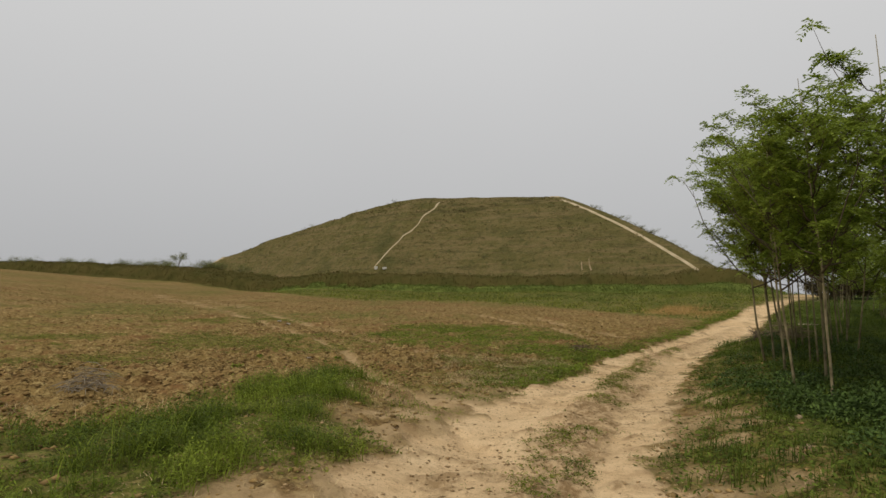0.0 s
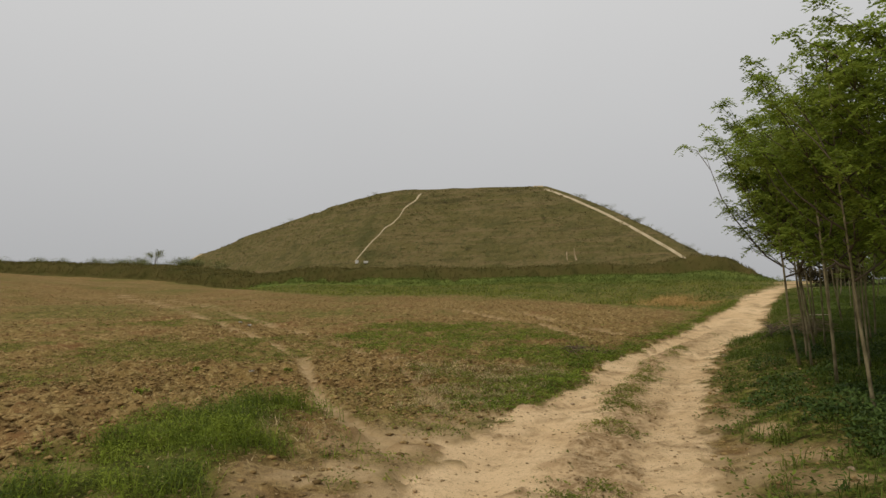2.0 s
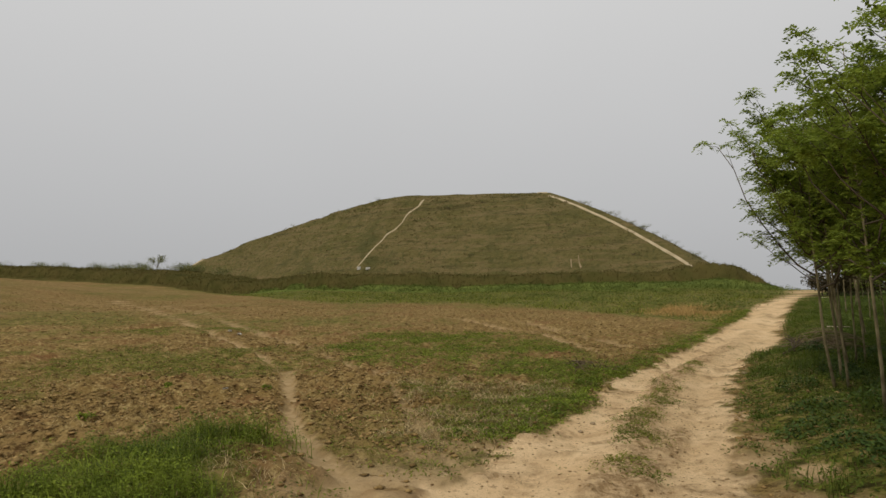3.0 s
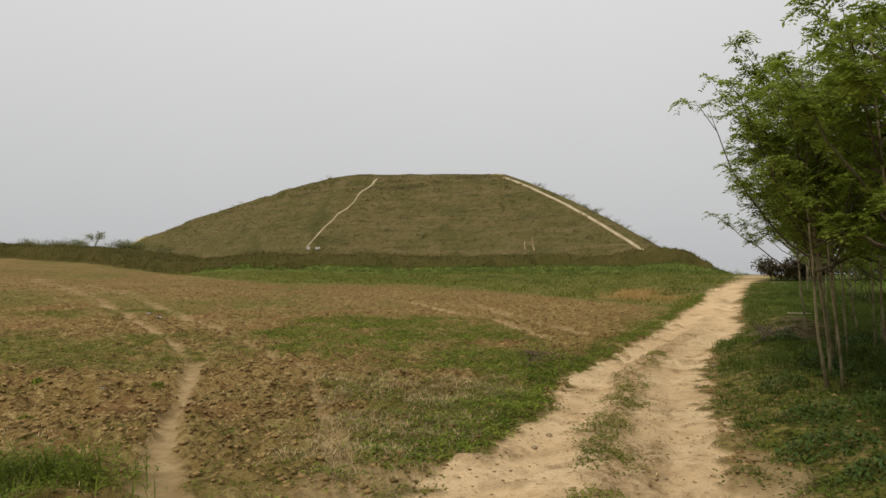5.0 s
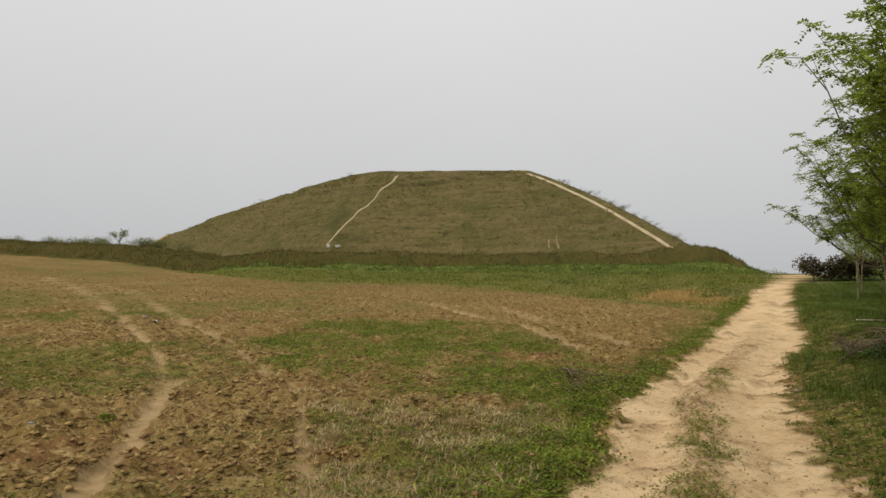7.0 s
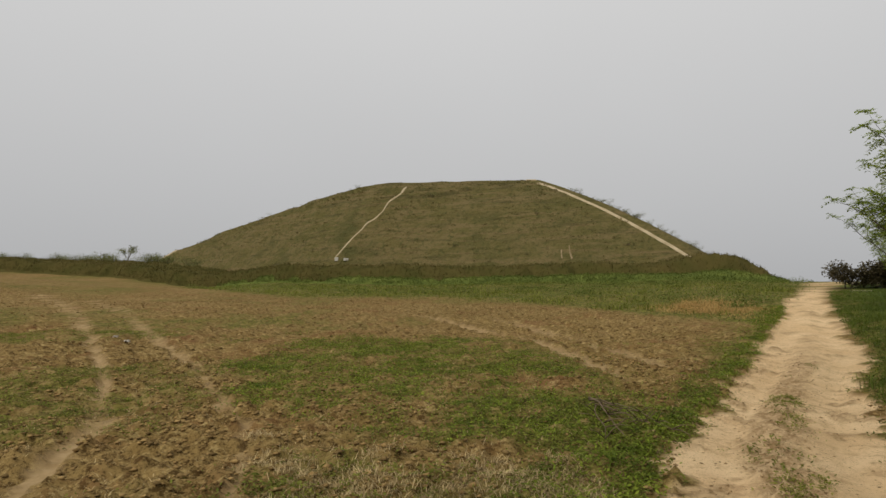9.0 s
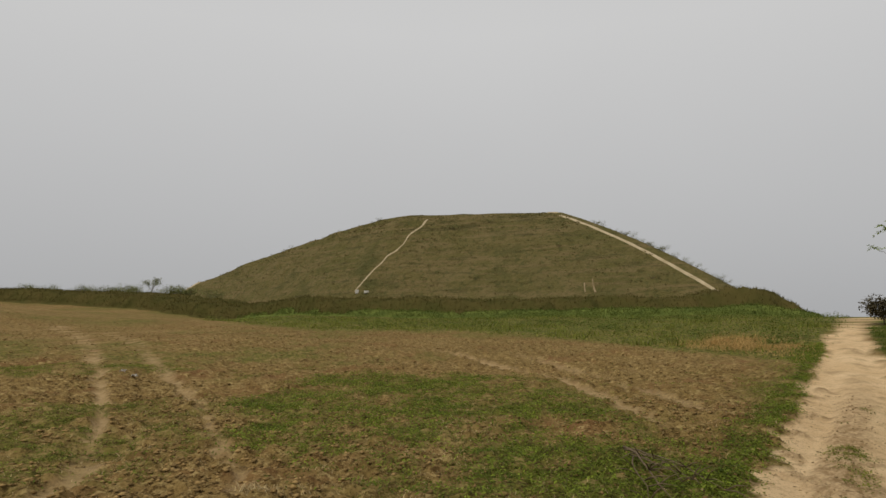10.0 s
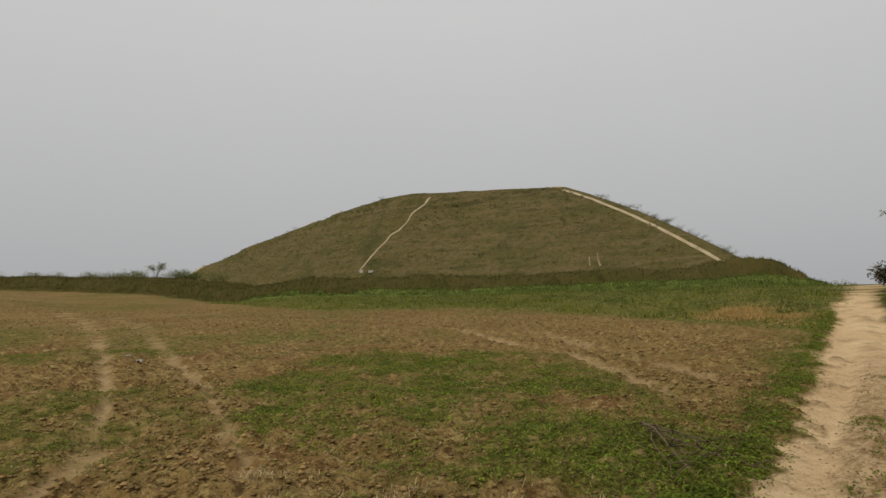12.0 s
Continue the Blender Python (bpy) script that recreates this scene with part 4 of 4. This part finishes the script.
def make_tree(seed, height, bare, spread, stems=1, limbs=11, lean=(0.0, 0.0), leaf=1.15, whorl=6, twigs=7):
    """A slim young pagoda tree at the origin: bare pole, rising limbs, leaves in whorls at the twig ends; it reaches towards -x, the open side."""
    rnd = np.random.default_rng(seed)
    tree = new("young_tree")
    leaf_c, leaf_d = [], []
    for s in range(stems):
        ang = rnd.uniform(0, 6.28)
        ox, oy = (0.16 * math.cos(ang), 0.16 * math.sin(ang)) if s else (0, 0)
        lx, ly = lean[0] + rnd.normal(0, 0.03), lean[1] + rnd.normal(0, 0.03)
        top = height * (1 if s == 0 else 0.88)
        pts = []
        for k in range(15):
            t = k / 14
            pts.append(Vector((ox + lx * top * t ** 0.8 + 0.05 * math.sin(5 * t + seed + s) + 0.012 * math.sin(17 * t + s), oy + ly * top * t + 0.05 * math.cos(4 * t + seed), -0.06 + t * top * 0.94)))
        r0 = rnd.uniform(0.018, 0.026)
        bm = bmesh.new()
        tube(bm, pts, [r0 * (1.25 if k == 0 else 1) * (1 - 0.82 * k / 14) for k in range(15)], 8)
        part("trunk", bm, M_BARK, tree)
        count = limbs if stems == 1 else int(limbs * 0.62)
        turn = rnd.uniform(0, 6.28)
        for j in range(count):
            t = (j + rnd.uniform(0, 0.8)) / count
            z0 = bare * 0.84 + (top * 0.80 - bare * 0.84) * t
            at = z0 / (top * 0.94) * 14
            start = pts[int(at)].lerp(pts[min(int(at) + 1, 14)], at - int(at))
            a = turn + j * 2.4 + rnd.normal(0, 0.25)
            out = spread * (1.0 - 0.55 * t) * rnd.uniform(0.5, 1.0) * (1 - 0.20 * math.cos(a))
            rise = out * rnd.uniform(0.5 + 0.5 * min(1, 3 * t), 1.7) * (1 - 0.35 * t)
            limb = [start + Vector((math.cos(a) * out * q, math.sin(a) * out * q, rise * q ** 1.35)) + Vector(rnd.normal(0, 0.035, 3) * (q > 0)) for q in np.linspace(0, 1, 7)]
            bm = bmesh.new()
            tube(bm, limb, [0.015 * (1 - 0.45 * t) * (1 - 0.8 * k / 6) + 0.002 for k in range(7)], 5)
            for q in range(twigs):
                end = q == 0
                i = 6 if end else int(rnd.integers(1, 6))
                b0 = limb[i]
                a2 = a + (rnd.uniform(-0.3, 0.3) if end else rnd.uniform(-1.5, 1.5))
                ln = rnd.uniform(0.16, 0.42) * spread * 0.55
                lift = rnd.uniform(0.3, 1.8)
                tip = b0 + Vector((math.cos(a2) * ln, math.sin(a2) * ln, ln * lift))
                tube(bm, [b0, b0.lerp(tip, 0.5) - Vector((0, 0, 0.02)), tip], [0.006, 0.004, 0.002], 3)
                for share, many in ((1.0, whorl), (rnd.uniform(0.3, 0.7), max(2, whorl // 3))):
                    c0 = b0.lerp(tip, share)
                    spin = rnd.uniform(0, 6.28)
                    for w in range(many):
                        a3 = spin + 6.28 * w / many + rnd.normal(0, 0.3)
                        d = Vector((math.cos(a3), math.sin(a3), rnd.uniform(-0.45, 1.0))).normalized()
                        leaf_c.append(c0 + d * 0.05 * leaf)
                        leaf_d.append(d)
            part("limb", bm, M_TWIG, tree)
    v, f = spray_leaves(np.array(leaf_c), np.array(leaf_d), rnd, leaf)
    piece("crown", mesh_from("crown", v, f, M_LEAF), tree)
    return tagged(tree, "young slim tree with a bare pole trunk and feathery green crown", "tree", group="roadside trees")


KINDS = [make_tree(101, 5.0, 2.0, 1.25, 1, 17, leaf=0.95, whorl=8, twigs=8), make_tree(102, 4.9, 1.8, 1.5, 2, 22, (-0.13, -0.02), 0.95, 8, 8), make_tree(103, 5.1, 2.05, 1.2, 1, 17, (-0.03, 0.0), 0.95, 8, 8), make_tree(104, 4.9, 1.85, 1.2, 2, 20, (-0.03, 0.0), 0.95, 8, 7),
         make_tree(107, 3.7, 1.75, 1.45, 1, 17, (-0.02, 0.0), 1.0, 8, 8),
         make_tree(105, 4.8, 1.5, 1.3, 1, 11, leaf=1.7, whorl=4, twigs=5), make_tree(106, 4.2, 0.8, 1.3, 2, 14, leaf=2.2, whorl=3, twigs=4)]
used = [False] * 7


def plant(kind, x, y, turn, size=1.0):
    z = float(ground_z(x, y))
    m = pose(x, y, z, 0, 0, turn) @ Matrix.Diagonal((size, size, size, 1))
    if not used[kind]:
        used[kind] = True
        KINDS[kind].matrix_world = m
        return KINDS[kind]
    t = copy_thing(KINDS[kind], m)
    t.matrix_basis = m
    return t


tr = random.Random(5)
FRONT = [(4.24, 6.83, 0, 0.78), (4.4, 7.95, 2, 0.76), (5.07, 8.3, 0, 0.84), (5.35, 9.95, 2, 0.86), (6.05, 11.6, 1, 0.90), (6.3, 10.9, 3, 0.84), (6.35, 12.2, 0, 0.88),
         (6.95, 12.95, 2, 0.92), (7.78, 14.0, 3, 0.92), (8.50, 15.33, 0, 0.94), (9.0, 14.7, 3, 0.92), (9.75, 17.5, 4, 1.0), (11.9, 19.7, 2, 0.92), (13.5, 22.1, 3, 0.92), (16.1, 25.4, 5, 0.7), (17.5, 28.8, 4, 1.18), (19.5, 30.2, 2, 0.8), (20.9, 33.2, 5, 1.0), (22.8, 36.0, 5, 0.9), (24.9, 38.8, 5, 0.8), (26.9, 41.4, 5, 0.75)]
for x, y, kind, size in FRONT:
    plant(kind, x, y, tr.uniform(-12, 12) if kind == 1 else tr.uniform(-50, 50), size)
for row in range(1, 6):
    y = 5.0 + tr.uniform(0, 0.8)
    while y < (21 if row < 2 else 31):
        x = float(road_right(y)) + 1.6 + row * 1.7 + tr.uniform(-0.4, 0.4)
        kind = (2 if y < 10.5 else 5) if row < 2 else tr.choice((5, 6, 6))
        plant(kind, x, y, tr.uniform(0, 360), tr.uniform(0.8, 0.95) * (0.9 if y < 7 else 1.12 if kind == 2 else 1.0))
        y += tr.uniform(2.0, 3.2)


# ---- bushes ----
def make_bush(name, seed, width, tall, count, mat, label, leaf=0.11, group=""):
    rnd = np.random.default_rng(seed)
    bush = new(name)
    lobes = [(rnd.normal(0, width * 0.28), rnd.normal(0, width * 0.22), rnd.uniform(0.35, 0.75) * tall, rnd.uniform(0.25, 0.42) * width) for _ in range(8)]
    c = []
    for _ in range(count):
        lx, ly, lz, lr = lobes[rnd.integers(0, len(lobes))]
        d = rnd.normal(0, 1, 3)
        d /= np.linalg.norm(d)
        r = lr * rnd.uniform(0.6, 1.08)
        c.append((lx + d[0] * r, ly + d[1] * r, max(0.08, lz + d[2] * r * 0.75)))
    v, f = leaf_quads(np.array(c), leaf, leaf * 0.55, rnd)
    piece("crown", mesh_from("crown", v, f, mat), bush)
    for lx, ly, lz, lr in lobes[:5]:
        bm = bmesh.new()
        tube(bm, [(lx * 0.1, ly * 0.1, -0.1), (lx * 0.5, ly * 0.5, lz * 0.55), (lx, ly, lz * 1.15)], [0.03, 0.02, 0.007], 5)
        part("stem", bm, M_TWIG, bush)
    return tagged(bush, label, "bush", group=group)


def set_out(first, places, height_at):
    for i, (x, y, s, turn) in enumerate(places):
        m = pose(x, y, height_at(x, y), 0, 0, turn) @ Matrix.Diagonal((s, s, s, 1))
        if i == 0:
            first.matrix_world = m
        else:
            copy_thing(first, m).matrix_basis = m


russet = make_bush("russet_bush", 201, 2.6, 1.9, 3400, M_RUSSET, "dense dark russet-brown bush at the end of the tree row", 0.21, "russet bushes")
set_out(russet, [(27.6 + i * 1.7, 46.5 - i * 1.1, 0.85 + 0.25 * ((i * 37) % 10) / 10, i * 71.0) for i in range(9)], lambda x, y: float(ground_z(x, y)) - 0.05)
ridge_bush = make_bush("ridge_shrub", 203, 1.3, 1.3, 420, M_SHRUB, "small open shrub on the ridge of the mound", 0.10, "ridge shrubs")
br = random.Random(9)
places = []
for _ in range(64):
    u = br.uniform(0.03, 0.80)
    x, y = on_face(u, 4, 1 - br.uniform(0.012, 0.05))
    places.append((x, y, br.uniform(0.15, 0.65) * (1.25 if br.random() < 0.15 else 0.9), br.uniform(0, 360)))
for u in (0.62, 0.66, 0.85, 0.97, 0.99):
    x, y = on_face(u, 2, 0.01)
    places.append((x, y, br.uniform(0.3, 0.6), br.uniform(0, 360)))
for fx, fu in ((0.62, 0.22), (0.42, 0.16), (0.86, 0.16), (0.3, 0.5), (0.7, 0.75), (0.15, 0.2), (0.5, 0.85)):
    x, y = on_face(fu, 0, fx)
    places.append((x, y, br.uniform(0.4, 0.8), br.uniform(0, 360)))
set_out(ridge_bush, places, lambda x, y: mound_z(x, y) - 0.05)
belt_bush = make_bush("belt_shrub", 205, 2.2, 2.2, 900, M_SHRUB, "olive shrub rising from the belt of weeds", 0.15, "belt shrubs")
places = [(31.6, 75.5, 0.9, 150), (29.6, 75.0, 0.8, 200), (33.6, 76.0, 0.75, 50)]
for _ in range(60):
    t = br.uniform(0, 1) ** 0.8
    x = -30 - 100 * t
    y = float(np.interp(-x, [30, 40, 75, 140], [101, 108, 122, 128])) + br.uniform(1, 8)
    places.append((x, y, br.uniform(0.9, 1.5), br.uniform(0, 360)))
set_out(belt_bush, places, lambda x, y: float(ground_base(x, y)))


def far_tree(x, y, height, seed):
    rnd = np.random.default_rng(seed)
    t = new("distant_tree")
    t.location = (x, y, float(ground_base(x, y)))
    bm = bmesh.new()
    tube(bm, [(0, 0, -0.2), (0.1, 0, height * 0.4), (0.2, 0.1, height * 0.75)], [0.14, 0.1, 0.04], 6)
    part("trunk", bm, M_TWIG, t)
    cs = []
    for j in range(5):
        a = rnd.uniform(0, 6.28)
        bm = bmesh.new()
        tip = Vector((math.cos(a) * height * 0.33, math.sin(a) * height * 0.33, height * rnd.uniform(0.7, 0.95)))
        tube(bm, [(0.1, 0, height * 0.42), Vector((0.1, 0, height * 0.42)).lerp(tip, 0.6), tip], [0.06, 0.04, 0.02], 4)
        part("limb", bm, M_TWIG, t)
        cs.append(np.array(tip) + rnd.normal(0, height * 0.085, (110, 3)) * [1.2, 1.2, 0.7])
    v, f = leaf_quads(np.concatenate(cs), 0.34, 0.2, rnd)
    piece("crown", mesh_from("crown", v, f, M_SHRUB), t)
    tagged(t, "distant thin tree standing above the weed belt", "tree", group="distant trees")


far_tree(-62.8, 150, 4.8, 301)
far_tree(-101, 128, 5.0, 302)


# ---- dead branches, poles, litter ----
def dead_branch(x, y, forks, length, turn, rise, label, seed, mat=M_DEAD, lift=0.0):
    rnd = random.Random(seed)
    ob = new("dead_branch")
    ob.matrix_world = pose(x, y, float(ground_z(x, y)) + lift, 0, 0, turn)
    for i in range(forks):
        bm = bmesh.new()
        a = rnd.uniform(-0.28, 0.28) * (i > 0)
        s = length * (rnd.uniform(0.45, 0.95) if i else 1.0)
        o_ = length * rnd.uniform(0, 0.35) * (i > 0)
        pts = [(o_ + math.cos(a) * s * t, math.sin(a) * s * t + 0.03 * math.sin(7 * t + i), 0.03 + rise * (math.sin(t * 2.6) * (0.5 + 0.5 * rnd.random()))) for t in np.linspace(0, 1, 8)]
        tube(bm, pts, [0.016 * (1 - 0.75 * k / 7) * (1 if i == 0 else 0.6) for k in range(8)], 6)
        for _ in range(7):
            p = Vector(pts[rnd.randrange(2, 8)])
            q = p + Vector((rnd.uniform(0.02, 0.28), rnd.uniform(-0.22, 0.22), rnd.uniform(-0.02, 0.16)))
            q.z = max(q.z, 0.012)
            tube(bm, [p, p.lerp(q, 0.5) + Vector((0, 0, 0.02)), q], [0.006, 0.005, 0.002], 4)
        part("branch", bm, mat, ob)
    return tagged(ob, label, "branch")


dead_branch(3.42, 16.45, 5, 2.2, -97, 0.12, "grey-brown dead brushwood branch lying in the meadow grass", 1, M_BRUSH, 0.06)
dead_branch(7.6, 15.9, 4, 1.9, 22, 0.28, "brown fallen branch lying under the trees", 2, M_TWIG)
dead_branch(7.9, 16.0, 4, 1.3, 65, 0.25, "brown fallen branch lying under the trees", 3, M_TWIG)


def pole(x, y, turn, length, radius, label):
    bm = bmesh.new()
    tube(bm, [(-length / 2 + length * k / 5, 0.02 * math.sin(k * 1.7), radius * 0.9) for k in range(6)], [radius * (1.1 - 0.06 * k) for k in range(6)], 8)
    ob = part("cut_pole", bm, M_PALE)
    ob.matrix_world = pose(x, y, float(ground_z(x, y)) + 0.02, 0, 0, turn)
    tagged(ob, label, "pole")


pole(24.6, 41.0, -4, 1.2, 0.035, "pale peeled pole lying on the grass")
pole(12.65, 21.87, -14, 0.65, 0.022, "pale peeled pole lying on the grass")
pole(30.5, 48.8, -12, 1.8, 0.06, "pale peeled pole lying on the grass")


def stone(x, y, s, seed, name="stone", mat=M_STONE, label="small pale stone half sunk in the ground", z=None):
    bm = bmesh.new()
    bmesh.ops.create_icosphere(bm, subdivisions=2, radius=s)
    for v_ in bm.verts:
        v_.co *= 1 + 0.35 * noise.noise(v_.co * (1.7 / s) + Vector((seed, 0, 0)))
        v_.co.z *= 0.6
    ob = part(name, bm, mat)
    ob.location = (x, y, (float(ground_z(x, y)) if z is None else z) + s * 0.3)
    tagged(ob, label, "stone", group="stones")


for i, (sx, sy, ss) in enumerate([(2.45, 11.0, 0.035), (2.2, 10.6, 0.03), (2.9, 12.3, 0.03), (3.3, 6.6, 0.03), (2.9, 5.0, 0.03), (3.2, 5.8, 0.03), (3.5, 6.2, 0.04), (6.3, 14.9, 0.05)]):
    stone(sx, sy, ss, i)


def marker_stone(b, wide, tall):
    """A whitish square-cut marker block with worn edges, at the foot of the worn path."""
    x, y = on_face(0.12, 0, b)
    bm = bmesh.new()
    bmesh.ops.create_cube(bm, size=1.0)
    bmesh.ops.scale(bm, vec=(wide, wide * 0.6, tall), verts=bm.verts)
    bmesh.ops.bevel(bm, geom=bm.edges[:], offset=0.02, segments=1, affect='EDGES')
    ob = part("marker_stone", bm, M_MARKER, smooth_faces=False)
    ob.matrix_world = pose(x, y, mound_z(x, y) + tall * 0.4, 0, 0, 20)
    tagged(ob, "whitish square-cut marker stone at the foot of the mound path", "stone", group="marker stones")


marker_stone(0.975, 0.45, 0.5)
marker_stone(0.945, 0.6, 0.35)


def scrap(x, y, s, seed, label):
    rnd = random.Random(seed)
    bm = bmesh.new()
    n_ = 5
    grid = [[bm.verts.new(((i / n_ - 0.5) * s + rnd.uniform(-0.1, 0.1) * s, (j / n_ - 0.5) * s * 0.7 + rnd.uniform(-0.1, 0.1) * s, 0.02 + rnd.uniform(0, 0.45) * s)) for j in range(n_ + 1)] for i in range(n_ + 1)]
    for i in range(n_):
        for j in range(n_):
            bm.faces.new((grid[i][j], grid[i + 1][j], grid[i + 1][j + 1], grid[i][j + 1]))
    bmesh.ops.solidify(bm, geom=bm.faces[:], thickness=0.002)
    ob = part("litter_scrap", bm, M_SCRAP)
    ob.location = (x, y, float(ground_z(x, y)))
    tagged(ob, label, "litter")


scrap(-2.72, 12.97, 0.08, 1, "crumpled white plastic scrap on the tilled soil")
scrap(-5.9, 24.2, 0.17, 2, "crumpled pale plastic scrap on the field")
scrap(-6.3, 24.5, 0.13, 3, "crumpled pale plastic scrap on the field")

# heaps of withered stalks on the bank
hr2 = np.random.default_rng(66)
heaps = []
for hx, hy in [(-3.3, 6.3), (-2.6, 6.2), (-3.9, 5.8), (-1.5, 8.6), (-1.0, 8.0)]:
    n_ = 130
    x, y = hx + hr2.normal(0, 0.22, n_), hy + hr2.normal(0, 0.16, n_)
    heaps.append(blades(x, y, ground_z(x, y), hr2.uniform(0.03, 0.11, n_), hr2.uniform(0.002, 0.005, n_), 3.0, hr2))
tagged(piece("withered_stalks", mesh_from("withered_stalks", *joined(heaps), M_STRAW)), "bleached withered weed stalks heaped on the bank", "weeds", kind="stuff")


def brush_heap(x, y, wide, tall, seed, count=70, reach=(0.10, 0.26), thick=1.0, mat=M_GREY, label="grey tangle of dead weed stems heaped on the bank"):
    """A low tangle of grey dead stems thrown on the bank."""
    rnd = random.Random(seed)
    ob = new("brush_heap")
    ob.location = (x, y, float(ground_z(x, y)))
    for _ in range(count):
        bm = bmesh.new()
        a, r = rnd.uniform(0, 6.28), wide * 0.5 * math.sqrt(rnd.random())
        cx, cy, lift = math.cos(a) * r, math.sin(a) * r * 0.6, tall * (1 - (2 * r / wide) ** 2) * rnd.random()
        b, half = rnd.uniform(0, 3.14), rnd.uniform(*reach)
        pts = [(cx + math.cos(b) * half * k, cy + math.sin(b) * half * k, 0.01 + lift + 0.05 * (1 - k * k) + rnd.uniform(-0.01, 0.02)) for k in (-1, -0.4, 0.3, 1)]
        tube(bm, pts, [thick * q for q in (0.002, 0.004, 0.003, 0.0015)], 4)
        part("stem", bm, mat, ob)
    tagged(ob, label, "brushwood")


brush_heap(-3.85, 6.95, 0.55, 0.30, 8)
brush_heap(8.9, 16.6, 1.5, 0.42, 9, 90, (0.25, 0.60), 2.0, M_DEAD, "brown heap of cut brushwood under the trees")
